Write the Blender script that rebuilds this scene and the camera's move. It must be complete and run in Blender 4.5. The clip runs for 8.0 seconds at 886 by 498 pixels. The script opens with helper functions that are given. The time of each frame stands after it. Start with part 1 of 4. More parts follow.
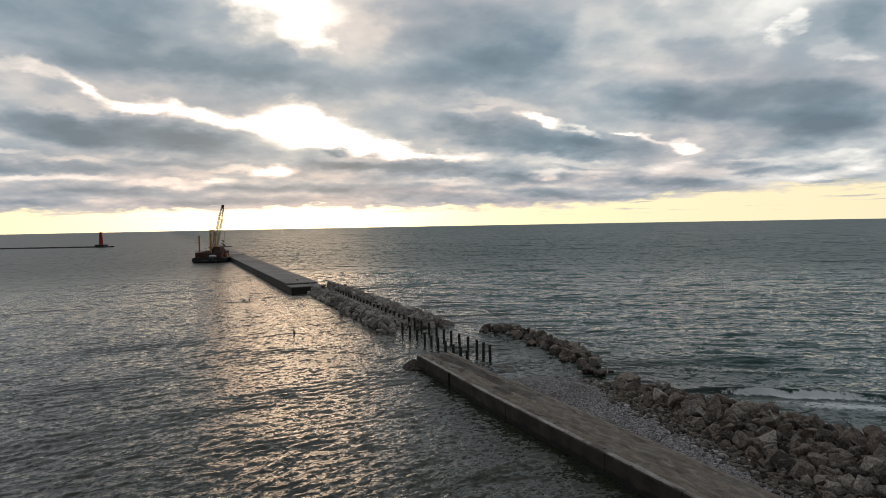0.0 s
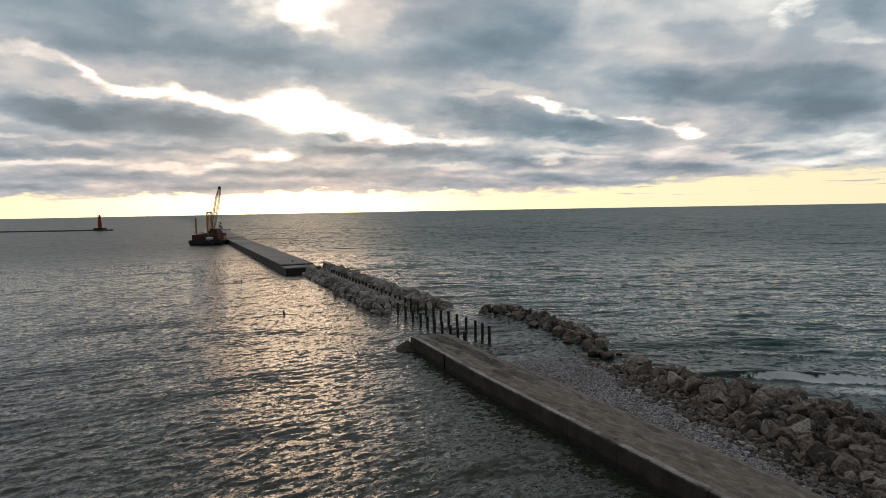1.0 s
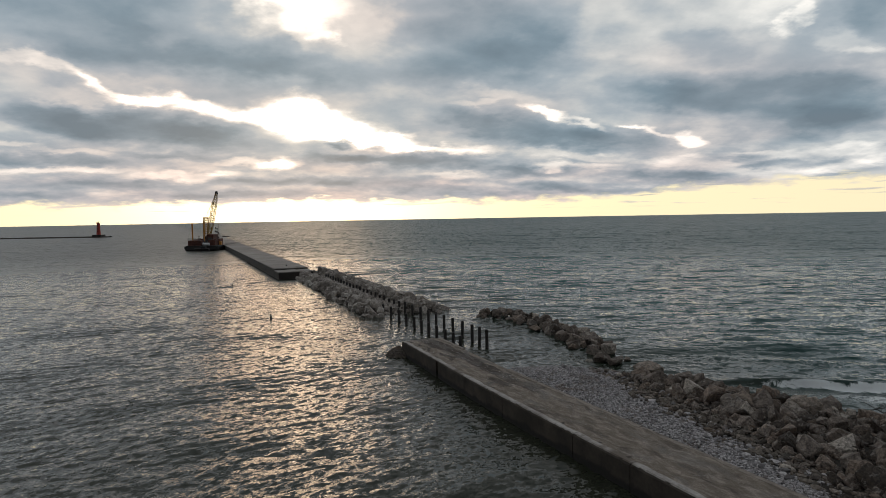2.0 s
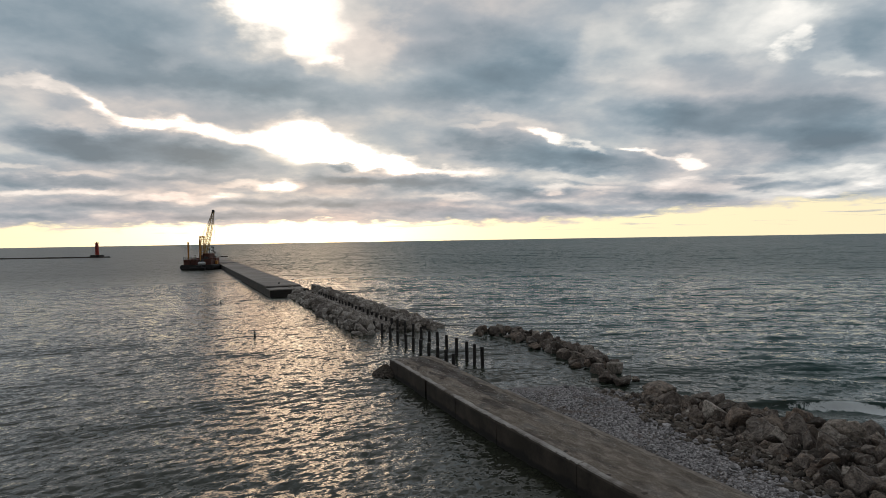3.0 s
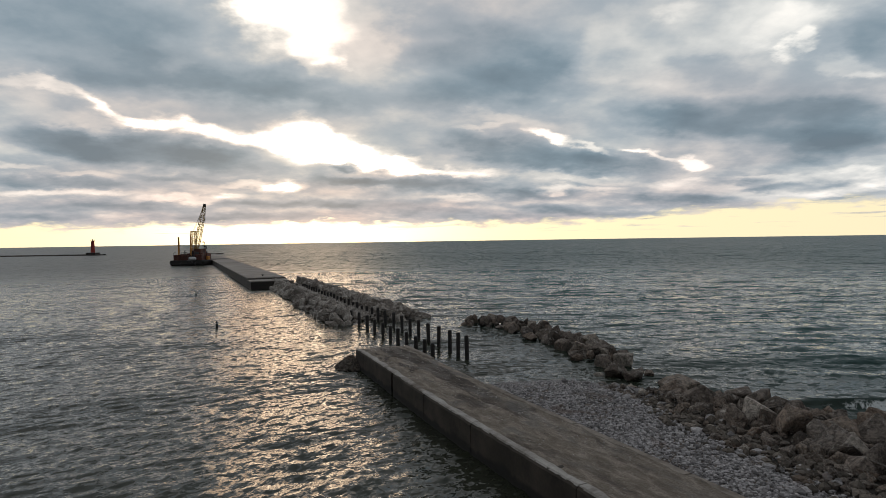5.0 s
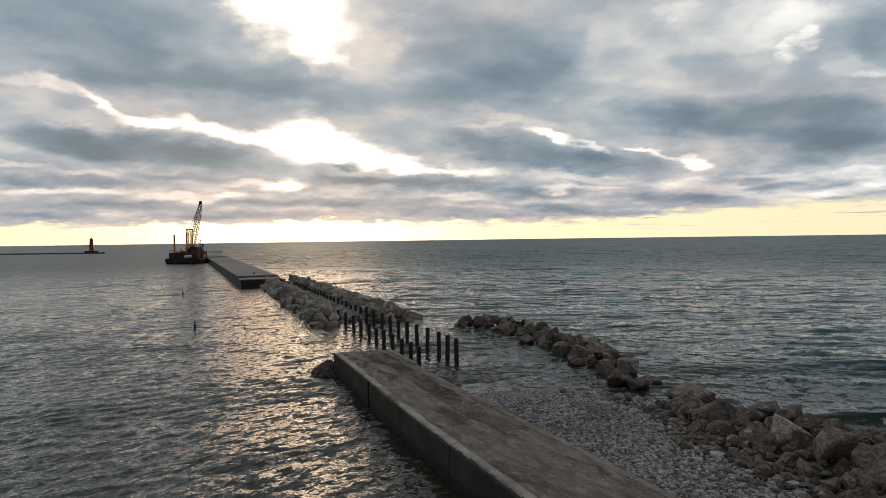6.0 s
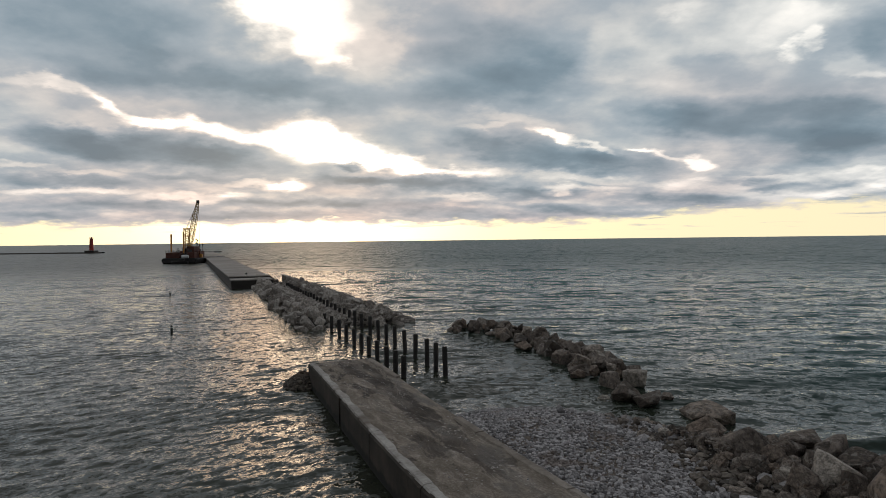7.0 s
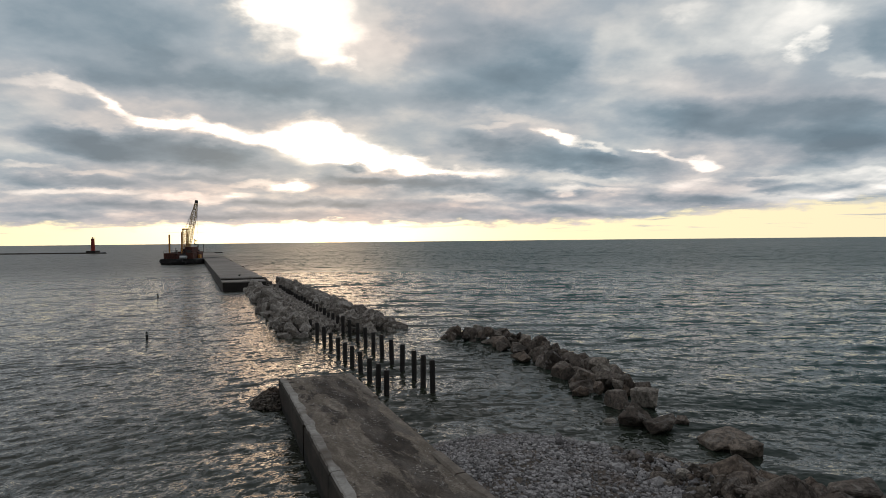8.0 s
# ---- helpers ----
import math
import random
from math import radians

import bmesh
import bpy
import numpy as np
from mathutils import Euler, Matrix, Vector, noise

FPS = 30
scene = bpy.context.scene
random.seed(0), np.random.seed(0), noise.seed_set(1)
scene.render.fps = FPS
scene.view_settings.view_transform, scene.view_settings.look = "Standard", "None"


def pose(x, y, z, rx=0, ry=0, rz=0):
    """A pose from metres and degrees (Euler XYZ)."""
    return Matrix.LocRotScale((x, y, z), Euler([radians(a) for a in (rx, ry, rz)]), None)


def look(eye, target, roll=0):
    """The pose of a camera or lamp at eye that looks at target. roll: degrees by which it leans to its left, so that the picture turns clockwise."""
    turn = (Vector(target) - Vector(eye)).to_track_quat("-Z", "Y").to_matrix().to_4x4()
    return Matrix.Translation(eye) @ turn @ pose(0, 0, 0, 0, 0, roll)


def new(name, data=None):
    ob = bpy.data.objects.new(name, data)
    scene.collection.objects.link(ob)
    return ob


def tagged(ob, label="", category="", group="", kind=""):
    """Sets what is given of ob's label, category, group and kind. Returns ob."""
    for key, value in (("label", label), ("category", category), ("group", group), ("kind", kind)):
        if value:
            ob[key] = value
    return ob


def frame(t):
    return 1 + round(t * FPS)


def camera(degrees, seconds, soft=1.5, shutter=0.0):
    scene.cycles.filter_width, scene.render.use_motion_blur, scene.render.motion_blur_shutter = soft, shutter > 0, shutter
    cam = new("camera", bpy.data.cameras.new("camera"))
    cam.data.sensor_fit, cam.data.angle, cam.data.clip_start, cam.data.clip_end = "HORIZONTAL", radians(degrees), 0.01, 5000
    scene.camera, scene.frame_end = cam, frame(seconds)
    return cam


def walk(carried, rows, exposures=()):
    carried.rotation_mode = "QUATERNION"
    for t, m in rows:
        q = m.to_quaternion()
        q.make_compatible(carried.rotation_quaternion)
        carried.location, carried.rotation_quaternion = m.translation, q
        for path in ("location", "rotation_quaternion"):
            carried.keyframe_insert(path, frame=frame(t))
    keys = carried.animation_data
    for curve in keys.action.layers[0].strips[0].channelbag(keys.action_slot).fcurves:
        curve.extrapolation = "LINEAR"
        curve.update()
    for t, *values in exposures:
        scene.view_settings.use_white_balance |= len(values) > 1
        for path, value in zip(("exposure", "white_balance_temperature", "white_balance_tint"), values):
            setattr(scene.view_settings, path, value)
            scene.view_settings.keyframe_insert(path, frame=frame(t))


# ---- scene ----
cam = camera(71.0, 8.0, 0.85)
# seconds, east, north, height, turn to the left, tilt up, lean to the right
ROWS = [
    (0.0, 0.03, 0.01, 16.05, -1.45, -2.30, 1.05),
    (0.1, 0.09, 0.50, 15.91, -1.42, -2.43, 1.05),
    (0.2, 0.16, 0.98, 15.77, -1.40, -2.71, 1.04),
    (0.3, 0.23, 1.46, 15.64, -1.38, -2.99, 1.04),
    (0.4, 0.31, 1.94, 15.50, -1.36, -3.22, 1.04),
    (0.5, 0.38, 2.42, 15.36, -1.33, -3.40, 1.04),
    (0.6, 0.45, 2.90, 15.23, -1.31, -3.52, 1.04),
    (0.7, 0.53, 3.37, 15.09, -1.30, -3.60, 1.03),
    (0.8, 0.61, 3.85, 14.95, -1.28, -3.67, 1.03),
    (0.9, 0.69, 4.32, 14.82, -1.26, -3.69, 1.03),
    (1.2, 0.93, 5.72, 14.41, -1.21, -3.70, 1.02),
    (1.5, 1.19, 7.12, 14.01, -1.16, -3.69, 1.01),
    (1.7, 1.36, 8.04, 13.75, -1.14, -3.65, 1.01),
    (1.8, 1.45, 8.50, 13.62, -1.12, -3.60, 1.00),
    (1.9, 1.54, 8.96, 13.49, -1.11, -3.36, 1.00),
    (2.0, 1.63, 9.41, 13.36, -1.10, -2.94, 1.00),
    (2.1, 1.73, 9.87, 13.23, -1.09, -2.47, 0.99),
    (2.2, 1.82, 10.32, 13.10, -1.08, -2.03, 0.99),
    (2.4, 2.01, 11.22, 12.84, -1.06, -1.40, 0.98),
    (2.7, 2.30, 12.57, 12.44, -1.03, -1.00, 0.97),
    (3.3, 2.90, 15.23, 11.64, -0.96, -0.90, 0.94),
    (3.5, 3.10, 16.11, 11.36, -0.94, -0.86, 0.93),
    (4.0, 3.62, 18.28, 10.61, -0.89, -0.81, 0.90),
    (4.5, 4.15, 20.43, 9.95, -0.84, -0.77, 0.87),
    (4.7, 4.36, 21.29, 9.75, -0.81, -0.80, 0.86),
    (5.8, 5.54, 25.93, 9.16, -0.64, -0.90, 0.79),
    (6.0, 5.76, 26.76, 9.12, -0.60, -0.93, 0.77),
    (6.5, 6.29, 28.84, 9.04, -0.48, -0.92, 0.73),
    (7.0, 6.81, 30.90, 8.97, -0.34, -0.90, 0.69),
    (7.5, 7.32, 32.95, 8.96, -0.18, -0.87, 0.65),
    (8.0, 7.81, 34.99, 9.00, 0.02, -0.83, 0.60),
]
walk(cam, [(t, pose(x, y, z, 90 + tilt, 0, yaw) @ pose(0, 0, 0, 0, 0, -lean)) for t, x, y, z, yaw, tilt, lean in ROWS])

# ---- the way of the pier: s metres along it towards the shore, o metres across it to the lake side ----
HEAD = Vector((-1.6, 70.9))
ALONG = Vector((0.389, -0.9213))
ACROSS = Vector((0.9213, 0.389))
PIER_TURN = math.atan2(ACROSS.y, ACROSS.x)


def at(s, o, z=0.0):
    """The place s metres along the pier and o metres across it."""
    p = HEAD + ALONG * s + ACROSS * o
    return Vector((p.x, p.y, z))


def ramp01(a, b, v):
    k = min(1.0, max(0.0, (v - a) / (b - a)))
    return k * k * (3 - 2 * k)


# ---- sky and sun ----
world = bpy.data.worlds.new("world")
scene.world = world
world.use_nodes = True
wt = world.node_tree
wt.nodes.clear()


class Tree:
    """Short words for building node trees."""

    def __init__(self, tree):
        self.tree = tree

    def node(self, kind):
        return self.tree.nodes.new(kind)

    def put(self, socket, value):
        if isinstance(value, bpy.types.NodeSocket):
            self.tree.links.new(value, socket)
        elif value is not None:
            socket.default_value = value

    def math(self, op, a, b=None, c=None, clamp=False):
        n = self.node("ShaderNodeMath")
        n.operation, n.use_clamp = op, clamp
        for socket, value in zip(n.inputs, (a, b, c)):
            self.put(socket, value)
        return n.outputs[0]

    def vec(self, op, a, b=None):
        n = self.node("ShaderNodeVectorMath")
        n.operation = op
        self.put(n.inputs[0], a)
        self.put(n.inputs[1], b)
        return n.outputs["Value"] if op in ("LENGTH", "DOT_PRODUCT") else n.outputs[0]

    def xyz(self, x, y, z):
        n = self.node("ShaderNodeCombineXYZ")
        for socket, value in zip(n.inputs, (x, y, z)):
            self.put(socket, value)
        return n.outputs[0]

    def split(self, v):
        n = self.node("ShaderNodeSeparateXYZ")
        self.put(n.inputs[0], v)
        return n.outputs

    def noise(self, v, scale, detail=4.0, rough=0.5, distort=0.0, color=False):
        n = self.node("ShaderNodeTexNoise")
        self.put(n.inputs["Vector"], v)
        n.inputs["Scale"].default_value = scale
        n.inputs["Detail"].default_value = detail
        n.inputs["Roughness"].default_value = rough
        n.inputs["Distortion"].default_value = distort
        return n.outputs["Color" if color else "Fac"]

    def ramp(self, fac, *stops):
        n = self.node("ShaderNodeValToRGB")
        self.put(n.inputs[0], fac)
        e = n.color_ramp.elements
        while len(e) < len(stops):
            e.new(0.5)
        for el, (place, col) in zip(e, stops):
            el.position = place
            el.color = (*col, 1) if len(col) == 3 else col
        return n.outputs[0]

    def mix(self, fac, a, b, blend="MIX"):
        n = self.node("ShaderNodeMix")
        n.data_type, n.blend_type = "RGBA", blend
        self.put(n.inputs[0], fac)
        for socket, value in ((n.inputs[6], a), (n.inputs[7], b)):
            self.put(socket, (*value, 1) if isinstance(value, tuple) and len(value) == 3 else value)
        return n.outputs[2]

    def scaled(self, col, fac):
        n = self.node("ShaderNodeVectorMath")
        n.operation = "SCALE"
        self.put(n.inputs[0], col)
        self.put(n.inputs["Scale"], fac)
        return n.outputs[0]

    def smooth(self, v, a, b, lo=0.0, hi=1.0):
        n = self.node("ShaderNodeMapRange")
        n.interpolation_type = "SMOOTHSTEP"
        for socket, value in zip(n.inputs, (v, a, b, lo, hi)):
            self.put(socket, value)
        return n.outputs[0]


SUN_BEARING, SUN_HEIGHT = -12.5, 6.0  # degrees east of the way ahead, above the lake
w = Tree(wt)
ray = w.node("ShaderNodeTexCoord").outputs["Generated"]
dx, dy, dz = w.split(ray)
bearing = w.math("MULTIPLY", w.math("ARCTAN2", dx, dy), 57.2958)
height = w.math("MULTIPLY", w.math("ARCSINE", dz), 57.2958)
# the cloud sheet, seen from below: it closes up towards the horizon
up = w.math("ADD", w.math("MAXIMUM", dz, 0.0), 0.115)
sheet = w.xyz(w.math("DIVIDE", dx, up), w.math("DIVIDE", dy, up), 0.0)
# the clouds' own rounded edges push them about
deep = w.math("ADD", w.math("MAXIMUM", dz, 0.0), 0.26)
heap = w.xyz(w.math("DIVIDE", dx, deep), w.math("DIVIDE", dy, deep), 0.0)
curl_x, curl_y, _ = w.split(w.noise(heap, 4.5, 5.0, 0.55, color=True))
wob = w.math("MULTIPLY", w.math("ADD", w.math("MAXIMUM", height, 0.0), 2.0), 0.36)
sky_x = w.math("MULTIPLY_ADD", w.math("SUBTRACT", curl_x, 0.5), w.math("MULTIPLY", wob, 1.5), bearing)
sky_y = w.math("MULTIPLY_ADD", w.math("SUBTRACT", curl_y, 0.5), w.math("MULTIPLY", wob, 0.9), height)
sky_at = w.xyz(sky_x, sky_y, 0.0)
# broad thick and thin places, and the heaps that they are made of
billow = w.noise(sheet, 1.5, 2.0, 0.5)
puff = w.noise(w.vec("ADD", heap, (3.0, 1.0, 3.0)), 6.0, 6.0, 0.55)
low = w.smooth(height, 10.0, 4.0)
light = w.math("MULTIPLY_ADD", w.math("SUBTRACT", billow, 0.5), 0.42, 0.485)
light = w.math("MULTIPLY_ADD", w.math("SUBTRACT", puff, 0.5), w.math("MULTIPLY_ADD", low, 0.30, 0.42), light)


def cloud(b, h, wide, tall, lean, amount):
    """A thick (minus) or thin place of the cloud sheet at a bearing and height in degrees."""
    global light
    m = w.node("ShaderNodeMapping")
    m.vector_type = "TEXTURE"
    w.put(m.inputs["Vector"], sky_at)
    m.inputs["Location"].default_value = (b, h, 0)
    m.inputs["Rotation"].default_value = (0, 0, radians(lean))
    m.inputs["Scale"].default_value = (wide, tall, 1)
    g = w.node("ShaderNodeTexGradient")
    g.gradient_type = "SPHERICAL"
    w.put(g.inputs[0], m.outputs[0])
    light = w.math("MULTIPLY_ADD", w.smooth(g.outputs["Fac"], 0.0, 0.8), amount, light)


cloud(34.5, 8.6, 5.0, 2.40, -5.0, -0.14)
cloud(-15.0, 19.6, 3.6, 3.20, -7.0, 0.30)
cloud(-12.5, 19.2, 6.4, 4.03, 3.3, 0.70)
cloud(-10.1, 16.5, 3.3, 2.46, -31.9, 0.35)
cloud(-8.7, 15.6, 1.5, 1.18, 1.7, 0.20)
cloud(-5.7, 19.7, 5.6, 2.73, 1.3, 0.20)
cloud(-6.3, 16.9, 3.1, 3.29, 1.2, 0.12)
cloud(-32.9, 12.3, 4.2, 0.58, -2.4, 0.16)
cloud(-29.6, 11.8, 3.8, 0.79, -11.2, 0.23)
cloud(-27.3, 11.0, 2.4, 0.63, -17.6, 0.35)
cloud(-25.0, 10.0, 3.2, 1.00, 3.8, 0.65)
cloud(-21.4, 9.6, 4.0, 0.85, -9.8, 0.50)
cloud(-16.8, 9.1, 4.7, 1.07, -6.3, 0.50)
cloud(-11.9, 9.0, 4.9, 2.23, -3.9, 0.85)
cloud(-7.9, 8.3, 5.5, 1.92, -9.5, 0.75)
cloud(-3.9, 7.1, 4.6, 1.12, -12.2, 0.60)
cloud(-0.2, 6.3, 6.2, 0.62, -5.7, 0.45)
cloud(3.9, 6.2, 3.1, 0.51, -6.1, 0.30)
cloud(-13.7, 4.9, 2.4, 0.70, 0.4, 0.60)
cloud(-16.4, 5.2, 2.8, 0.49, 0.7, 0.30)
cloud(-32.4, 4.2, 4.4, 0.35, 1.7, 0.25)
cloud(-28.2, 4.1, 4.0, 0.36, 1.2, 0.25)
cloud(-21.5, 3.7, 5.3, 0.48, 0.5, 0.30)
cloud(-18.3, 4.0, 2.8, 0.39, 0.4, 0.30)
cloud(-29.0, 5.6, 5.5, 0.36, -1.3, 0.15)
cloud(-33.8, 5.9, 2.8, 0.42, 2.9, 0.25)
cloud(10.4, 9.1, 2.5, 0.59, -17.1, 0.60)
cloud(14.1, 8.0, 3.0, 0.44, -20.6, 0.35)
cloud(18.5, 7.5, 1.9, 0.39, -8.4, 0.40)
cloud(19.9, 7.1, 3.3, 0.38, -13.6, 0.25)
cloud(22.5, 6.3, 1.4, 0.86, -3.4, 0.65)
cloud(7.1, 10.7, 6.2, 0.74, -11.6, 0.12)
cloud(5.0, 10.0, 3.6, 0.50, 3.3, 0.15)
cloud(11.3, 4.5, 3.0, 0.61, -1.7, 0.35)
cloud(15.0, 4.3, 2.9, 0.50, -2.0, 0.25)
cloud(1.8, 3.9, 4.2, 0.41, -1.0, 0.20)
cloud(12.6, 5.4, 6.0, 0.50, -7.0, 0.20)
cloud(25.7, 4.8, 6.4, 0.42, 0.1, 0.25)
cloud(30.2, 4.4, 3.2, 0.54, -3.5, 0.25)
cloud(34.0, 4.6, 3.6, 0.52, -0.5, 0.25)
cloud(30.2, 3.0, 4.7, 0.63, 1.9, 0.22)
cloud(33.6, 3.5, 3.7, 0.61, 3.8, 0.30)
cloud(35.8, 4.0, 2.1, 0.85, -3.8, 0.30)
cloud(20.8, 4.4, 2.8, 0.49, -2.5, 0.15)
cloud(21.8, 19.1, 2.7, 1.07, -7.6, 0.16)
cloud(18.6, 17.3, 4.3, 3.06, -24.3, 0.12)
cloud(29.9, 15.7, 2.9, 2.44, -19.1, 0.14)
cloud(30.3, 14.4, 1.0, 1.05, -8.7, 0.25)
cloud(27.4, 16.5, 5.9, 2.54, -8.6, 0.18)
cloud(34.1, 12.6, 3.8, 1.20, -19.6, 0.15)
cloud(18.1, 14.1, 3.8, 1.86, -5.0, 0.12)
cloud(35.1, 11.8, 1.4, 0.49, -8.8, 0.15)
cloud(14.2, 16.3, 3.0, 3.70, -4.5, 0.10)
cloud(-30.8, 9.9, 6.0, 1.30, -0.8, 0.12)
cloud(-33.7, 10.9, 2.8, 1.24, 6.2, 0.10)
cloud(-27.5, 16.6, 13.2, 4.63, 4.0, -0.25)
cloud(-16.7, 13.6, 10.2, 2.83, -4.8, -0.22)
cloud(-24.7, 13.5, 10.9, 2.23, -0.2, -0.18)
cloud(-10.4, 12.5, 7.9, 1.71, -6.3, -0.12)
cloud(4.6, 15.4, 11.2, 4.79, -1.7, -0.25)
cloud(9.7, 13.7, 8.1, 2.89, -2.9, -0.15)
cloud(-0.7, 12.6, 10.3, 1.97, -5.3, -0.12)
cloud(-0.0, 19.7, 6.2, 1.83, -0.5, -0.08)
cloud(-24.9, 7.6, 10.9, 1.85, -4.0, -0.35)
cloud(-30.1, 8.0, 6.5, 1.32, -2.1, -0.20)
cloud(-19.1, 6.9, 6.4, 1.45, -6.9, -0.20)
cloud(-7.7, 7.0, 2.3, 0.61, 0.1, -0.55)
cloud(10.1, 7.3, 11.1, 2.01, -7.9, -0.30)
cloud(16.1, 6.5, 6.8, 1.38, -8.7, -0.15)
cloud(3.9, 8.5, 4.7, 1.27, -11.1, -0.15)
cloud(28.2, 9.2, 13.6, 2.68, -8.6, -0.32)
cloud(33.3, 6.8, 6.0, 1.73, -5.2, -0.30)
cloud(20.8, 9.9, 7.0, 1.87, -14.5, -0.15)
cloud(24.0, 14.0, 5.3, 1.79, -6.6, -0.10)
cloud(35.1, 14.8, 2.9, 2.39, -10.5, -0.15)
cloud(19.5, 17.6, 3.3, 1.78, -6.4, -0.10)
cloud(-30.9, 4.9, 6.4, 0.62, -0.4, -0.25)
cloud(-21.9, 5.5, 8.8, 0.57, -0.9, -0.20)
cloud(-1.3, 5.2, 11.8, 0.93, -2.7, -0.30)
cloud(-7.5, 5.4, 6.6, 0.71, -0.1, -0.20)
cloud(7.0, 4.1, 7.7, 0.62, -3.3, -0.25)
cloud(26.1, 4.7, 3.8, 0.47, -3.2, -0.25)
cloud(22.6, 3.1, 5.8, 0.67, -2.2, -0.28)
cloud(11.0, 2.6, 5.5, 0.61, -1.4, -0.25)
cloud(17.5, 3.5, 3.3, 0.50, -2.0, -0.15)
cloud(-27.0, 3.0, 10.5, 0.64, 0.5, -0.20)
cloud(-10.6, 3.3, 10.9, 0.61, -0.3, -0.25)
cloud(-0.3, 2.6, 7.8, 0.52, -0.8, -0.20)
cloud(-32.4, 2.3, 4.4, 0.43, 0.4, -0.20)
cloud(-17.4, 2.3, 9.3, 0.49, -0.2, -0.20)
cloud(28.2, 3.8, 2.5, 0.28, 0.4, -0.20)
cloud(33.3, 2.8, 2.2, 0.26, 3.1, -0.20)
cloud(17.0, 2.1, 5.8, 0.40, -1.5, -0.20)
cloud(4.4, 2.0, 7.7, 0.42, -1.0, -0.15)
glow_x = w.math("DIVIDE", w.math("SUBTRACT", sky_x, SUN_BEARING), 15.0)
glow_y = w.math("DIVIDE", w.math("SUBTRACT", sky_y, SUN_HEIGHT), 8.0)
glow = w.math("EXPONENT", w.math("MULTIPLY", w.math("ADD", w.math("MULTIPLY", glow_x, glow_x), w.math("MULTIPLY", glow_y, glow_y)), -1.0))
wide_x = w.math("DIVIDE", w.math("SUBTRACT", bearing, SUN_BEARING), 45.0)
wide_glow = w.math("EXPONENT", w.math("MULTIPLY", w.math("MULTIPLY", wide_x, wide_x), -1.0))
cover = w.ramp(light, (0.0, (0.135, 0.19, 0.235)), (0.2, (0.193, 0.26, 0.312)), (0.44, (0.352, 0.405, 0.448)), (0.68, (0.625, 0.658, 0.664)), (0.92, (0.98, 0.975, 0.935)))
# undersides turn from slate to mauve in places
mauve = w.math("MULTIPLY", w.smooth(w.noise(sheet, 0.8, 1.5, 0.5), 0.40, 0.62), 0.6)
cover = w.mix(mauve, cover, w.mix(1.0, cover, (1.13, 0.99, 0.95), "MULTIPLY"))
# low clouds are warmed by the glow
warm = w.math("MULTIPLY", w.smooth(height, 7.0, 1.0), w.math("MULTIPLY", wide_glow, 0.5))
cover = w.mix(warm, cover, w.mix(1.0, cover, (1.22, 1.0, 0.98), "MULTIPLY"))
# where the sheet is thin, the hidden sun burns through
burn = w.math("MULTIPLY", w.smooth(light, 0.78, 1.25), w.math("MULTIPLY_ADD", glow, 3.2, 0.06))
# thin cloud near the sun is cream and rose
cream = w.math("MULTIPLY", w.math("MULTIPLY", w.smooth(light, 0.36, 0.62), wide_glow), 0.6)
cover = w.mix(cream, cover, w.mix(1.0, cover, (1.12, 0.98, 0.87), "MULTIPLY"))
lit = w.vec("ADD", cover, w.scaled((1.0, 0.78, 0.52), burn))
# the clear strip over the lake under the clouds' ragged edge
edge = w.math("MULTIPLY_ADD", w.math("SUBTRACT", puff, 0.5), 2.6, height)
edge = w.math("SUBTRACT", edge, w.math("MULTIPLY", w.smooth(bearing, 6.0, 36.0), 1.3))
edge = w.math("SUBTRACT", edge, w.math("MULTIPLY", glow, 0.35))
clear = w.smooth(edge, 1.75, 1.05)
# with a few thin streaks of cloud in it
streak = w.noise(w.xyz(w.math("MULTIPLY", bearing, 0.13), w.math("MULTIPLY", height, 2.6), 6.0), 1.0, 6.0, 0.6)
streak = w.math("MULTIPLY", w.smooth(streak, 0.56, 0.66), w.smooth(height, 0.5, 1.0, 0.0, 0.75))
clear = w.math("MULTIPLY", clear, w.math("SUBTRACT", 1.0, w.math("MULTIPLY", streak, w.math("SUBTRACT", 1.0, w.math("MULTIPLY", glow, 0.8)))))
strip = w.mix(wide_glow, (0.88, 0.76, 0.52), (1.05, 0.93, 0.58))
strip = w.vec("ADD", strip, w.scaled((1.0, 0.66, 0.30), w.math("MULTIPLY", glow, 1.3)))
blaze_x = w.math("DIVIDE", w.math("SUBTRACT", bearing, SUN_BEARING), 11.0)
blaze = w.math("EXPONENT", w.math("MULTIPLY", w.math("MULTIPLY", blaze_x, blaze_x), -1.0))
strip = w.vec("ADD", strip, w.scaled((0.45, 0.42, 0.38), blaze))
sky = w.mix(clear, lit, strip)
# the clear air above, which the cloud sheet dims
air = w.node("ShaderNodeTexSky")
air.sky_type, air.sun_disc, air.dust_density = "NISHITA", False, 2.0
air.sun_elevation, air.sun_rotation = radians(SUN_HEIGHT), radians(SUN_BEARING)
sky = w.vec("ADD", sky, w.scaled(air.outputs[0], 0.002))
# away from the sunset the sky has gone dull
sky = w.scaled(sky, w.smooth(w.math("ABSOLUTE", bearing), 45.0, 115.0, 1.0, 0.45))
# it darkens overhead, where the clouds are thickest
sky = w.scaled(sky, w.smooth(height, 26.0, 48.0, 1.0, 0.92))
back = w.node("ShaderNodeBackground")
w.put(back.inputs["Color"], sky)
back.inputs["Strength"].default_value = 1.09
wt.links.new(back.outputs[0], w.node("ShaderNodeOutputWorld").inputs["Surface"])

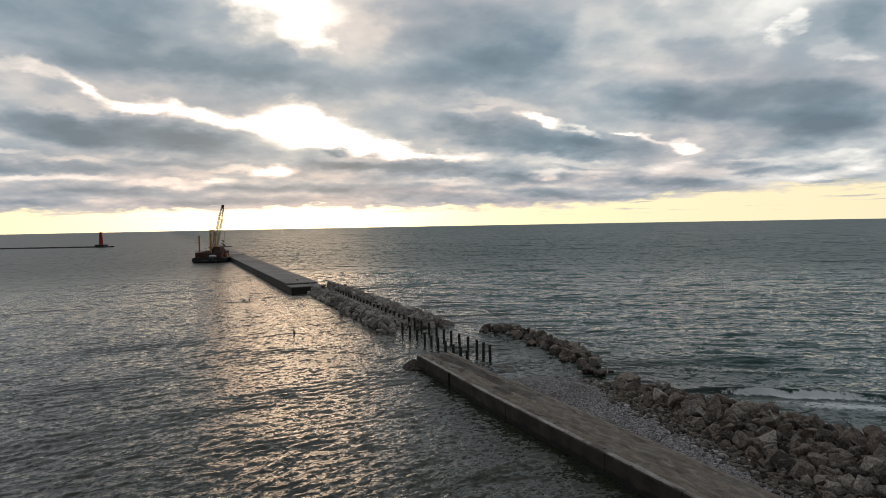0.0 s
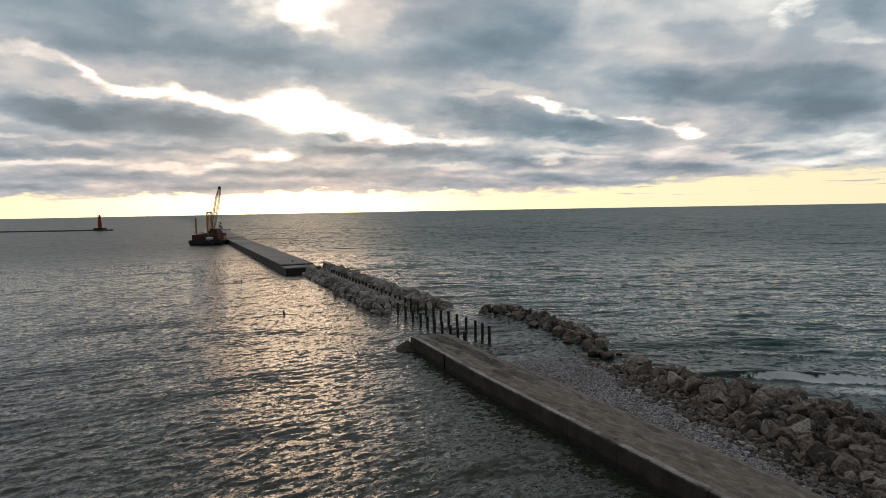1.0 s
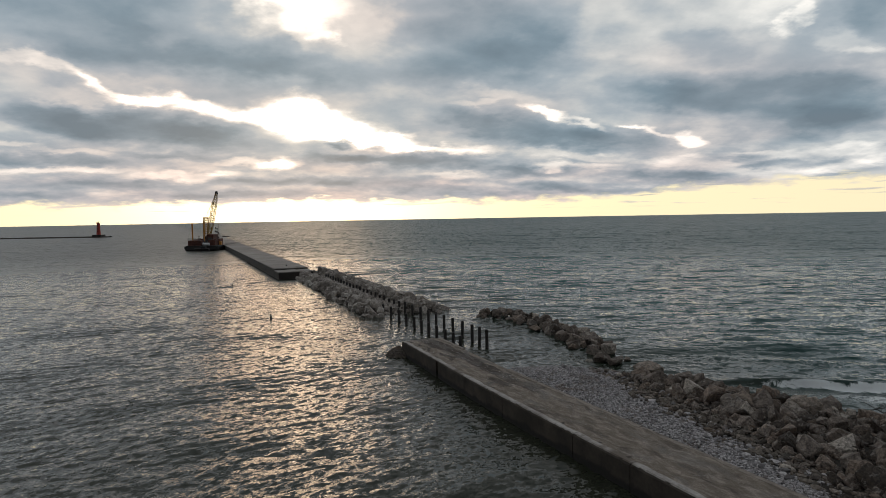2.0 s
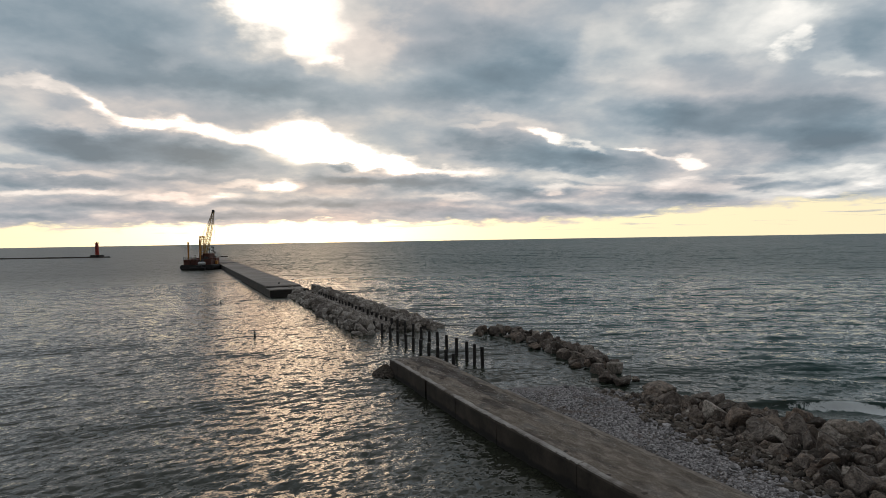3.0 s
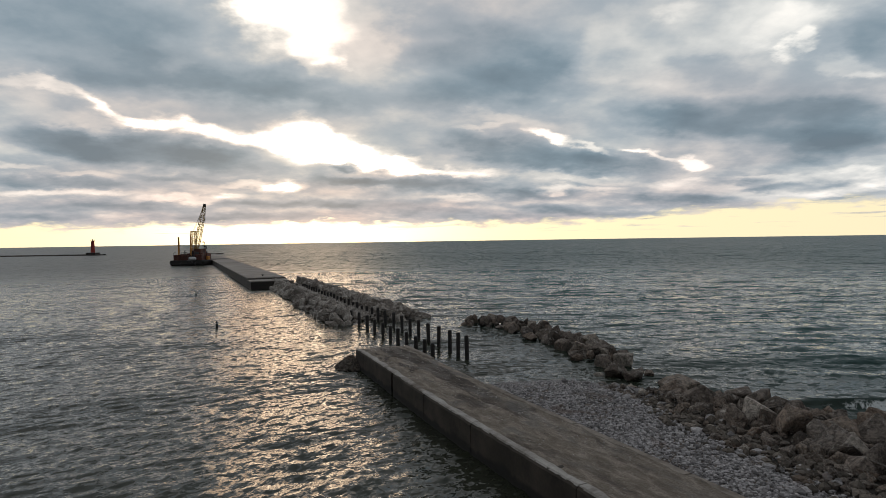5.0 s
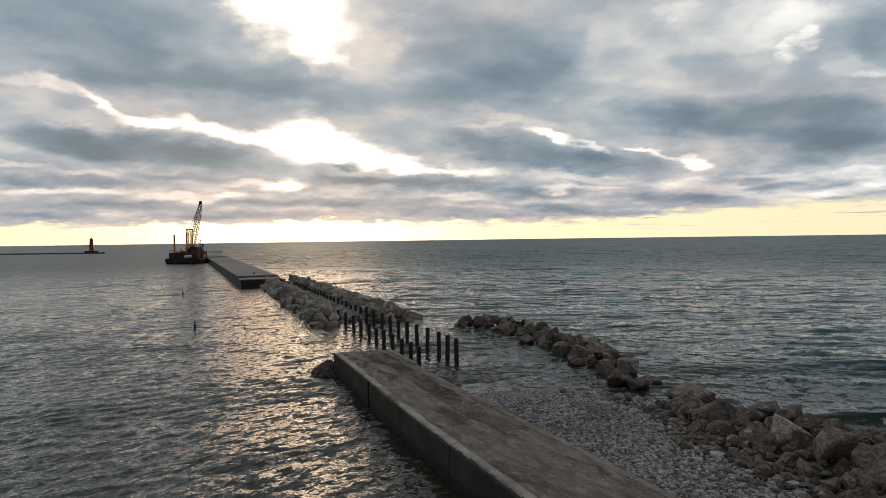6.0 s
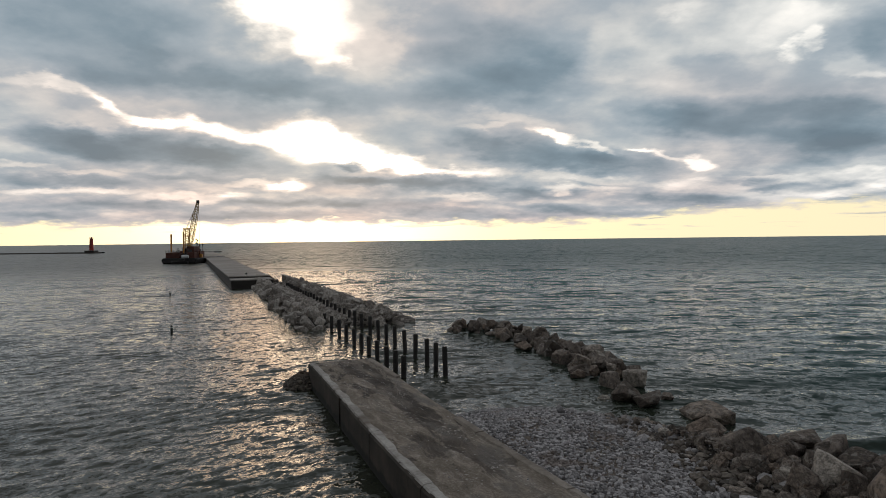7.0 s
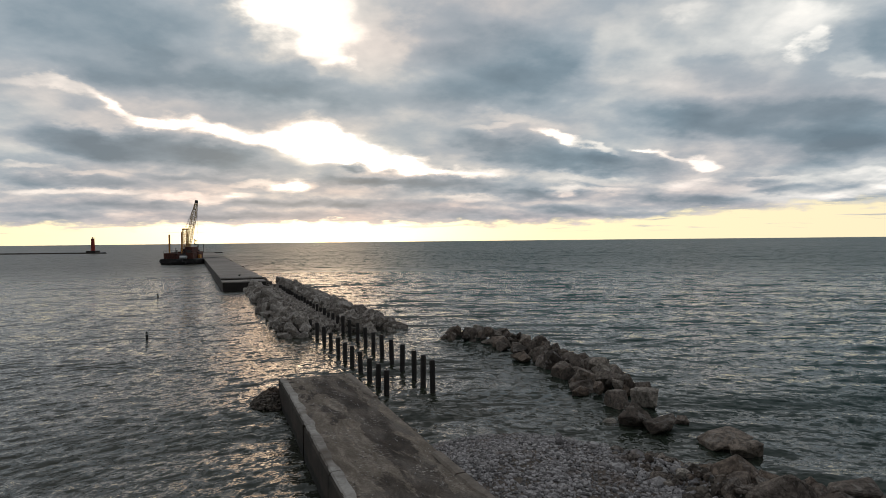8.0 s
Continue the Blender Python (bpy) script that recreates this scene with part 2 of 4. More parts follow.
sun = new("sun", bpy.data.lights.new("sun", "SUN"))
sun.data.energy, sun.data.angle, sun.data.color = 0.06, radians(14.0), (1.0, 0.60, 0.30)
sun.matrix_world = look((0, 0, 300), Vector((0, 0, 300)) - Vector((math.sin(radians(SUN_BEARING)) * math.cos(radians(9)), math.cos(radians(SUN_BEARING)) * math.cos(radians(9)), math.sin(radians(9)))))
scene.view_settings.exposure = 0.0

# ---- materials ----
def material(name):
    mat = bpy.data.materials.new(name)
    mat.use_nodes = True
    m = Tree(mat.node_tree)
    bsdf = mat.node_tree.nodes["Principled BSDF"]
    return mat, m, bsdf


def world_place(m):
    return m.node("ShaderNodeNewGeometry").outputs["Position"]


def object_place(m):
    return m.node("ShaderNodeTexCoord").outputs["Object"]


def dent(m, bsdf, fac, strength, distance):
    n = m.node("ShaderNodeBump")
    n.inputs["Strength"].default_value = strength
    n.inputs["Distance"].default_value = distance
    m.put(n.inputs["Height"], fac)
    m.put(bsdf.inputs["Normal"], n.outputs[0])


def mottled(name, dark, pale, scale, rough=0.85, bump=0.5, size=0.02, metal=0.0, spread=0.0, own=False, stain=None, wet=None):
    """A surface with two scales of mottling, grain relief and, by spread, a tone of its own for each piece."""
    mat, m, bsdf = material(name)
    where = object_place(m) if own else world_place(m)
    big = m.noise(where, scale, 5.0, 0.6)
    small = m.noise(where, scale * 9.0, 4.0, 0.65)
    mixed = m.math("ADD", m.math("MULTIPLY", big, 0.65), m.math("MULTIPLY", small, 0.35))
    col = m.ramp(mixed, (0.34, dark), (0.66, pale))
    if stain:
        col = m.mix(m.smooth(m.noise(where, scale * 0.37, 3.0, 0.55), 0.52, 0.68), col, stain)
    if wet:
        # dark wet band along the waterline
        level = m.math("MULTIPLY_ADD", m.math("SUBTRACT", big, 0.5), 0.9, m.split(where)[2])
        col = m.mix(m.smooth(level, wet + 0.12, wet - 0.12), col, (0.012, 0.011, 0.009))
    if spread:
        tone = m.math("MULTIPLY_ADD", m.node("ShaderNodeObjectInfo").outputs["Random"], spread, 1.0 - spread * 0.5)
        col = m.scaled(col, tone)
    m.put(bsdf.inputs["Base Color"], col)
    m.put(bsdf.inputs["Roughness"], m.math("MULTIPLY_ADD", small, 0.25, rough - 0.12))
    bsdf.inputs["Metallic"].default_value = metal
    if bump:
        dent(m, bsdf, m.math("ADD", big, small), bump, size)
    return mat


def make_rock(name, tones, crust, joined=False):
    """Quarried limestone: each block has a tone of its own, with crisp mottling, a pale crust in patches and dark cracks."""
    mat, m, bsdf = material(name)
    if joined:
        where, own = m.vec("MULTIPLY", world_place(m), (1.8, 1.8, 1.8)), m.node("ShaderNodeNewGeometry").outputs["Random Per Island"]
    else:
        info = m.node("ShaderNodeObjectInfo")
        own = info.outputs["Random"]
        where = m.vec("ADD", object_place(m), m.scaled((9.0, 5.0, 7.0), own))
    col = m.ramp(own, *tones)
    speck = m.noise(where, 4.2, 9.0, 0.75, 0.3)
    col = m.scaled(col, m.smooth(speck, 0.38, 0.62, 0.48, 1.42))
    col = m.mix(m.math("MULTIPLY", m.smooth(m.noise(where, 2.0, 9.0, 0.72, 0.4), 0.55, 0.60), 0.42), col, crust)
    crack = m.math("ABSOLUTE", m.math("SUBTRACT", m.noise(m.vec("ADD", where, (3.0, 1.0, 8.0)), 1.1, 6.0, 0.6, 0.8), 0.5))
    col = m.scaled(col, m.smooth(crack, 0.0, 0.015, 0.6, 1.0))
    m.put(bsdf.inputs["Base Color"], col)
    bsdf.inputs["Roughness"].default_value = 0.9
    dent(m, bsdf, m.math("ADD", speck, m.smooth(crack, 0.0, 0.03, -0.3, 0.0)), 1.0, 0.07)
    return mat


GREYS = ((0.0, (0.055, 0.042, 0.033)), (0.3, (0.13, 0.102, 0.083)), (0.55, (0.22, 0.184, 0.158)), (0.8, (0.20, 0.148, 0.113)), (1.0, (0.43, 0.38, 0.33)))
PALES = ((0.0, (0.21, 0.178, 0.155)), (0.5, (0.33, 0.29, 0.255)), (1.0, (0.49, 0.44, 0.395)))
ROCK = make_rock("limestone", GREYS, (0.46, 0.42, 0.38))
PALE_ROCK = make_rock("pale_limestone", PALES, (0.60, 0.55, 0.51))
ROCK_FILL = make_rock("limestone_fill", GREYS, (0.46, 0.42, 0.38), True)
PALE_FILL = make_rock("pale_limestone_fill", PALES, (0.60, 0.55, 0.51), True)
# rubble and dark earth, coloured darker still for the shade between blocks
SHADED_CORE = mottled("rubble_fill", (0.024, 0.020, 0.017), (0.075, 0.062, 0.050), 1.5, 0.95, 1.0, 0.1)


def make_pebble(name, dark, pale, lo, hi):
    """Loose stones, each with a tone of its own."""
    mat, m, bsdf = material(name)
    own = m.node("ShaderNodeNewGeometry").outputs["Random Per Island"]
    grain = m.noise(world_place(m), 9.0, 5.0, 0.65)
    col = m.ramp(grain, (0.35, dark), (0.65, pale))
    col = m.scaled(col, m.math("MULTIPLY_ADD", own, hi - lo, lo))
    rust = m.smooth(m.noise(world_place(m), 0.45, 4.0, 0.6), 0.56, 0.66)
    col = m.mix(m.math("MULTIPLY", rust, 0.55), col, (0.16, 0.11, 0.08))
    m.put(bsdf.inputs["Base Color"], col)
    bsdf.inputs["Roughness"].default_value = 0.88
    dent(m, bsdf, grain, 0.7, 0.02)
    return mat


GRAVEL = make_pebble("gravel", (0.27, 0.25, 0.246), (0.52, 0.49, 0.49), 0.3, 1.25)
BED = mottled("gravel_bed", (0.085, 0.066, 0.053), (0.25, 0.205, 0.172), 3.0, 0.95, 1.0, 0.06)
COBBLE = make_pebble("dark_cobble", (0.07, 0.057, 0.046), (0.19, 0.16, 0.132), 0.4, 1.4)
# weathered wall concrete; the harbour side's shade is put into its dark colour
SHADED_CONCRETE = mottled("weathered_shaded_concrete", (0.018, 0.014, 0.011), (0.076, 0.059, 0.047), 0.7, 0.9, 0.5, 0.02, stain=(0.036, 0.028, 0.021), wet=0.38)
KERB = mottled("stained_concrete", (0.12, 0.095, 0.075), (0.33, 0.285, 0.245), 0.9, 0.9, 0.6, 0.03)
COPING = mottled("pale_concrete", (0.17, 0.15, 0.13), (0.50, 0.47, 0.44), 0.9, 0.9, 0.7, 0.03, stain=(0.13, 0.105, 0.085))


def make_deck_material():
    """Worn concrete under trodden earth: dark wet patches, pale scraped ones, streaks along the pier."""
    mat, m, bsdf = material("earth_on_concrete")
    where = world_place(m)
    x, y, z = m.split(where)
    s = m.math("ADD", m.math("MULTIPLY", x, ALONG.x), m.math("MULTIPLY", y, ALONG.y))
    o = m.math("ADD", m.math("MULTIPLY", x, ACROSS.x), m.math("MULTIPLY", y, ACROSS.y))
    drawn = m.xyz(m.math("MULTIPLY", s, 0.38), o, 0.0)
    lane = m.math("SUBTRACT", o, HEAD.dot(ACROSS))
    broad = m.xyz(m.math("MULTIPLY", s, 0.45), o, 0.0)
    scrape = m.noise(drawn, 2.1, 5.0, 0.65, 0.8)
    grit = m.noise(where, 14.0, 4.0, 0.7)
    grain = m.math("MULTIPLY_ADD", grit, 0.4, m.math("MULTIPLY", scrape, 0.6))
    col = m.ramp(grain, (0.38, (0.105, 0.082, 0.063)), (0.5, (0.175, 0.142, 0.112)), (0.62, (0.31, 0.263, 0.220)))
    # brown earth lies in drawn-out drifts, most of it along the middle
    middle = m.math("MULTIPLY", m.math("MULTIPLY", m.smooth(lane, 1.0, 1.8), m.smooth(lane, 3.0, 2.2)), m.smooth(m.math("SUBTRACT", s, HEAD.dot(ALONG)), 10.0, 32.0, 0.17, 0.0))
    earth = m.math("ADD", m.noise(broad, 0.6, 8.0, 0.7, 0.4), middle)
    fresh = m.smooth(m.math("SUBTRACT", s, HEAD.dot(ALONG)), 12.0, 34.0, 1.0, 0.35)
    brown = m.ramp(grain, (0.40, (0.010, 0.007, 0.006)), (0.66, (0.052, 0.034, 0.025)))
    col = m.mix(m.math("MULTIPLY", m.smooth(earth, 0.535, 0.59), m.math("MULTIPLY", fresh, 0.9)), col, brown)
    # damp patches
    patch = m.math("ADD", m.noise(m.vec("ADD", broad, (7.3, 2.1, 0.0)), 0.75, 5.0, 0.6, 0.5), m.math("MULTIPLY", middle, 0.3))
    col = m.mix(m.math("MULTIPLY", m.smooth(patch, 0.55, 0.63), m.math("MULTIPLY", fresh, 0.8)), col, (0.030, 0.021, 0.015))
    # crushed white stone trodden in near the head
    crumbs = m.math("MULTIPLY", m.smooth(m.noise(where, 5.0, 5.0, 0.75), 0.55, 0.62), m.smooth(m.noise(m.vec("ADD", broad, (1.7, 6.1, 0.0)), 0.8, 3.0, 0.6), 0.50, 0.60))
    col = m.mix(m.math("MULTIPLY", crumbs, m.math("MULTIPLY", fresh, 0.8)), col, (0.46, 0.43, 0.40))
    m.put(bsdf.inputs["Base Color"], col)
    m.put(bsdf.inputs["Roughness"], m.smooth(patch, 0.45, 0.65, 0.95, 0.6))
    dent(m, bsdf, m.math("ADD", m.math("MULTIPLY", scrape, 1.0), m.math("MULTIPLY", grit, 0.4)), 0.9, 0.08)
    return mat


SOIL = make_deck_material()
DOCK = mottled("grey_concrete", (0.19, 0.170, 0.154), (0.33, 0.30, 0.275), 0.12, 0.85, 0.3, 0.02, spread=0.22)
DOCK_WALL = mottled("dark_sheet_steel", (0.014, 0.012, 0.011), (0.05, 0.04, 0.034), 0.6, 0.7, 0.5, 0.03)
PILE = mottled("black_pile", (0.012, 0.011, 0.011), (0.045, 0.038, 0.034), 2.0, 0.65, 0.6, 0.02)
HULL = mottled("black_hull_paint", (0.010, 0.010, 0.011), (0.035, 0.030, 0.028), 0.5, 0.6, 0.3, 0.02)
RUST = mottled("rust_red_paint", (0.050, 0.018, 0.013), (0.15, 0.052, 0.036), 0.8, 0.75, 0.4, 0.02)
ORANGE = mottled("orange_paint", (0.42, 0.17, 0.03), (0.60, 0.28, 0.06), 0.9, 0.55, 0.3, 0.01)
GANTRY = mottled("amber_paint", (0.40, 0.20, 0.03), (0.58, 0.30, 0.05), 0.9, 0.5, 0.2, 0.01)
BOOM = mottled("yellow_paint", (0.26, 0.15, 0.025), (0.42, 0.26, 0.05), 0.9, 0.5, 0.2, 0.01)
WHITE = mottled("white_paint", (0.60, 0.60, 0.60), (0.80, 0.80, 0.79), 0.9, 0.5, 0.2, 0.01)
STEEL = mottled("dark_steel", (0.05, 0.05, 0.052), (0.12, 0.115, 0.11), 1.2, 0.55, 0.3, 0.01, metal=0.6)
RED = mottled("red_paint", (0.30, 0.022, 0.016), (0.42, 0.045, 0.03), 0.5, 0.6, 0.3, 0.02)
RUBBER = mottled("black_rubber", (0.012, 0.012, 0.012), (0.03, 0.03, 0.03), 3.0, 0.85, 0.4, 0.01)
GLASS = mottled("dark_window_glass", (0.02, 0.025, 0.03), (0.03, 0.035, 0.04), 0.5, 0.12, 0.0)


# length in metres, turn, shortness of the crests, lean of the fronts, sideways sway, share in the harbour, distance to which they can be told apart, rarity
WAVES = (
    (0.10, 0.5, 0.9, 0.08, 0.40, 1.0, 45.0, 0.49), (0.22, -0.3, 0.9, 0.13, 0.40, 0.9, 120.0, 0.50), (0.48, 0.2, 0.7, 0.19, 0.40, 0.75, 260.0, 0.51), (1.0, -0.1, 0.55, 0.20, 0.3, 0.6, 450.0, 0.53),
    (2.2, 0.08, 0.38, 0.23, 0.15, 0.40, 700.0, 0.57), (5.0, -0.06, 0.30, 0.21, 0.1, 0.35, 1000.0, 0.60), (11.0, 0.04, 0.24, 0.17, 0.05, 0.35, 1500.0, 0.61),
)
# groups of waves far out: length, shortness, lean, from, to
CHOP = ((3.5, 3.0, 0.10, 45.0, 110.0), (10.0, 5.0, 0.10, 100.0, 220.0), (32.0, 8.0, 0.09, 200.0, 450.0), (110.0, 14.0, 0.07, 420.0, 1000.0))


def make_water():
    mat, m, bsdf = material("lake_water")
    where = world_place(m)
    x, y, z = m.split(where)
    side = m.smooth(m.math("MULTIPLY_ADD", y, 0.42, x), 15.0, 60.0)
    # ripples run across the wind, so they are drawn out sideways
    lay = m.xyz(m.math("ADD", x, m.math("MULTIPLY", y, 0.2)), m.math("SUBTRACT", y, m.math("MULTIPLY", m.math("MULTIPLY", x, 0.5), m.math("SUBTRACT", 1.0, side))), 0.0)
    # gusts roughen the water in drawn-out patches
    gust = m.noise(m.xyz(m.math("MULTIPLY", x, 0.35), y, 0.0), 0.045, 3.0, 0.6)
    off = m.vec("LENGTH", m.vec("SUBTRACT", where, (5.0, 25.0, 0.0)))
    rough = m.math("MULTIPLY_ADD", gust, 1.2, 0.4)
    # wind waves of many lengths; their fronts are steeper than their backs and lean towards the shore
    slope = None
    for length, turn, short, lean, sway, harbour, reach, rare in WAVES:
        c, s = math.cos(turn), math.sin(turn)
        u, v, _ = m.split(lay)
        run = m.xyz(m.math("MULTIPLY_ADD", u, c * short / length, m.math("MULTIPLY", v, s * short / length)), m.math("MULTIPLY_ADD", v, c / length, m.math("MULTIPLY", u, -s / length)), length)
        swing, front, _ = m.split(m.noise(run, 1.0, 1.0, 0.5, 0.2, color=True))
        fore = m.math("MULTIPLY_ADD", m.smooth(front, rare, rare + 0.16), -1.5 * lean, 0.11 * lean)
        tilt = m.xyz(m.math("MULTIPLY", m.math("SUBTRACT", swing, 0.5), sway), fore, 0.0)
        tilt = m.scaled(tilt, m.smooth(off, reach, reach * 2.0, 1.0, 0.0))
        if harbour < 1.0:
            tilt = m.scaled(tilt, m.math("MULTIPLY_ADD", side, 1.0 - harbour, harbour))
        slope = tilt if slope is None else m.vec("ADD", slope, tilt)
    for length, short, lean, near, far in CHOP:
        group = m.noise(m.xyz(m.math("MULTIPLY", x, short / length), m.math("DIVIDE", y, length), length), 1.0, 2.0, 0.6)
        fore = m.math("MULTIPLY", m.smooth(group, 0.50, 0.62), m.smooth(off, near, far, 0.0, -1.5 * lean))
        slope = m.vec("ADD", slope, m.scaled(m.xyz(0.0, fore, 0.0), m.math("MULTIPLY_ADD", side, 0.45, 0.5)))
    # towards the horizon only the sides that face the shore are seen
    slope = m.vec("ADD", slope, m.xyz(0.0, m.math("MULTIPLY_ADD", side, m.smooth(off, 30.0, 300.0, -0.05, -0.065), 0.065), 0.0))
    face = m.vec("ADD", m.node("ShaderNodeNewGeometry").outputs["Normal"], m.scaled(slope, rough))
    m.put(bsdf.inputs["Normal"], m.vec("NORMALIZE", face))
    # clear, green and shallow on the lake side, browner in the harbour
    body = m.mix(m.smooth(m.math("MULTIPLY_ADD", y, 0.42, x), 35.0, 75.0), (0.030, 0.033, 0.022), (0.016, 0.062, 0.058))
    # far out the single ripples merge into a broader sheen
    far_rough = m.smooth(off, 25.0, 300.0, 0.08, 0.37)
    # white water of the breaking wave
    fx = m.math("DIVIDE", m.math("SUBTRACT", x, 33.0), 7.6)
    waver = m.math("MULTIPLY", m.math("SUBTRACT", m.noise(m.xyz(x, 0.0, 0.0), 0.35, 3.0, 0.6), 0.5), 2.0)
    breaker = m.math("ADD", m.math("MULTIPLY_ADD", x, 0.30, y), waver)
    fy = m.math("DIVIDE", m.math("SUBTRACT", breaker, 63.9), 0.55)
    patch = m.math("SUBTRACT", 1.0, m.vec("LENGTH", m.xyz(fx, fy, 0.0)))
    gx = m.math("DIVIDE", m.math("SUBTRACT", x, 36.0), 9.0)
    gy = m.math("DIVIDE", m.math("SUBTRACT", breaker, 61.6), 1.9)
    wash = m.math("MULTIPLY", m.math("SUBTRACT", 1.0, m.vec("LENGTH", m.xyz(gx, gy, 0.0))), 0.45)
    lace = m.math("ABSOLUTE", m.math("SUBTRACT", m.noise(where, 1.1, 6.0, 0.7, 0.8), 0.5))
    froth = m.math("SUBTRACT", m.math("MAXIMUM", patch, wash), m.math("MULTIPLY", lace, 2.6))
    foam = m.smooth(froth, -0.02, 0.30)
    m.put(bsdf.inputs["Base Color"], m.mix(foam, body, (0.74, 0.77, 0.77)))
    m.put(bsdf.inputs["Roughness"], m.math("ADD", m.math("MULTIPLY", foam, 0.5), far_rough))
    bsdf.inputs["IOR"].default_value = 1.333
    return mat


WATER = make_water()


# ---- mesh helpers ----
def mesh_of(name, bm, mat, smooth=False):
    me = bpy.data.meshes.new(name)
    bm.to_mesh(me)
    bm.free()
    me.materials.append(mat)
    if smooth:
        me.polygons.foreach_set("use_smooth", [True] * len(me.polygons))
    return me


def part(name, bm, mat, parent, label="", smooth=False, pose_at=None):
    """One mesh object under a thing or a part."""
    ob = new(name, mesh_of(name, bm, mat, smooth))
    ob.parent = parent
    if pose_at is not None:
        ob.matrix_basis = pose_at
    return tagged(ob, label)


def share(name, me, parent, m):
    ob = new(name, me)
    ob.parent = parent
    ob.matrix_basis = m
    return ob


def thing(name, label, category, m=None, group="", kind=""):
    ob = new(name)
    ob.empty_display_size = 0.3
    if m is not None:
        ob.matrix_basis = m
    return tagged(ob, label, category, group, kind)


def box(bm, lo, hi, bevel=0.0):
    """A box between two corners, with its edges broken."""
    made = bmesh.ops.create_cube(bm, size=1.0)["verts"]
    lo, hi = Vector(lo), Vector(hi)
    for v in made:
        v.co = Vector([lo[i] + (v.co[i] + 0.5) * (hi[i] - lo[i]) for i in range(3)])
    if bevel:
        edges = list({e for v in made for e in v.link_edges})
        bmesh.ops.bevel(bm, geom=edges, offset=bevel, segments=1, affect="EDGES")
    return bm


def rod(bm, a, b, r, r2=None, n=8):
    """A round bar from a to b."""
    a, b = Vector(a), Vector(b)
    m = Matrix.Translation((a + b) / 2) @ (b - a).to_track_quat("Z", "Y").to_matrix().to_4x4()
    bmesh.ops.create_cone(bm, cap_ends=True, segments=n, radius1=r, radius2=r if r2 is None else r2, depth=(b - a).length, matrix=m)
    return bm


def B():
    return bmesh.new()


def stone_mesh(name, seed, mat, points=14):
    """A broken quarry block: the hull of random points on a rounded box, its edges chipped off."""
    rnd = random.Random(seed)
    bm = B()
    for _ in range(points):
        d = Vector((rnd.gauss(0, 1), rnd.gauss(0, 1), rnd.gauss(0, 1))).normalized()
        d = d / (abs(d.x) ** 5 + abs(d.y) ** 5 + abs(d.z) ** 5) ** 0.2
        bm.verts.new(d * rnd.uniform(0.78, 1.05))
    made = bmesh.ops.convex_hull(bm, input=bm.verts)
    bmesh.ops.delete(bm, geom=[g for g in made["geom_interior"] if isinstance(g, bmesh.types.BMVert)], context="VERTS")
    bmesh.ops.dissolve_limit(bm, angle_limit=radians(9), verts=bm.verts, edges=bm.edges)
    bmesh.ops.bevel(bm, geom=list(bm.edges), offset=0.045, segments=1, affect="EDGES", clamp_overlap=True)
    bmesh.ops.triangulate(bm, faces=bm.faces)
    sx, sy, sz = rnd.uniform(0.9, 1.15), rnd.uniform(0.75, 0.98), rnd.uniform(0.72, 0.98)
    for v in bm.verts:
        p = v.co + 0.09 * Vector((noise.noise(v.co * 2.1 + Vector((seed, 0, 0))), noise.noise(v.co * 2.1 + Vector((0, seed, 0))), noise.noise(v.co * 2.1 + Vector((0, 0, seed)))))
        v.co = Vector((p.x * sx, p.y * sy, p.z * sz))
    return mesh_of(name, bm, mat)


def turned(place, size, rnd, tip=0.5):
    e = Euler((rnd.gauss(0, tip), rnd.gauss(0, tip), rnd.uniform(0, 6.283)))
    s = [size * rnd.uniform(0.85, 1.15) for _ in range(3)]
    return Matrix.LocRotScale(place, e, s)


def scatter_mesh(name, spots, mat, seed, faces=1):
    """Many small stones in one mesh; spots are rows of x, y, z, size."""
    rs = np.random.RandomState(seed)
    bm = B()
    bmesh.ops.create_icosphere(bm, subdivisions=faces, radius=1.0)
    base = np.array([v.co[:] for v in bm.verts])
    tri = np.array([[v.index for v in f.verts] for f in bm.faces])
    bm.free()
    spots = np.asarray(spots)
    n, k = len(spots), len(base)
    shape = base[None] * (1 + rs.uniform(-0.28, 0.28, (n, k, 1)))
    shape = shape * rs.uniform(0.6, 1.2, (n, 1, 3)) * np.array([1, 1, 0.75])
    a = rs.uniform(0, 6.283, n)
    c, s = np.cos(a)[:, None], np.sin(a)[:, None]
    x = shape[..., 0] * c - shape[..., 1] * s
    y = shape[..., 0] * s + shape[..., 1] * c
    out = np.stack([x, y, shape[..., 2]], -1) * spots[:, None, 3:4] + spots[:, None, :3]
    faces_out = (tri[None] + (np.arange(n) * k)[:, None, None]).reshape(-1, 3)
    me = bpy.data.meshes.new(name)
    me.from_pydata(out.reshape(-1, 3).tolist(), [], faces_out.tolist())
    me.materials.append(mat)
    return me


def merged_stones(name, placed, mat):
    """Many quarry blocks in one mesh; placed are pairs of a block's mesh and its pose."""
    co, faces, n = [], [], 0
    for me, m in placed:
        a = np.empty(len(me.vertices) * 3)
        me.vertices.foreach_get("co", a)
        a = a.reshape(-1, 3) @ np.array(m.to_3x3()).T + np.array(m.translation)
        t = np.empty(len(me.polygons) * 3, int)
        me.loops.foreach_get("vertex_index", t)
        co.append(a)
        faces.append(t.reshape(-1, 3) + n)
        n += len(a)
    out = bpy.data.meshes.new(name)
    out.from_pydata(np.concatenate(co).tolist(), [], np.concatenate(faces).tolist())
    out.materials.append(mat)
    return out


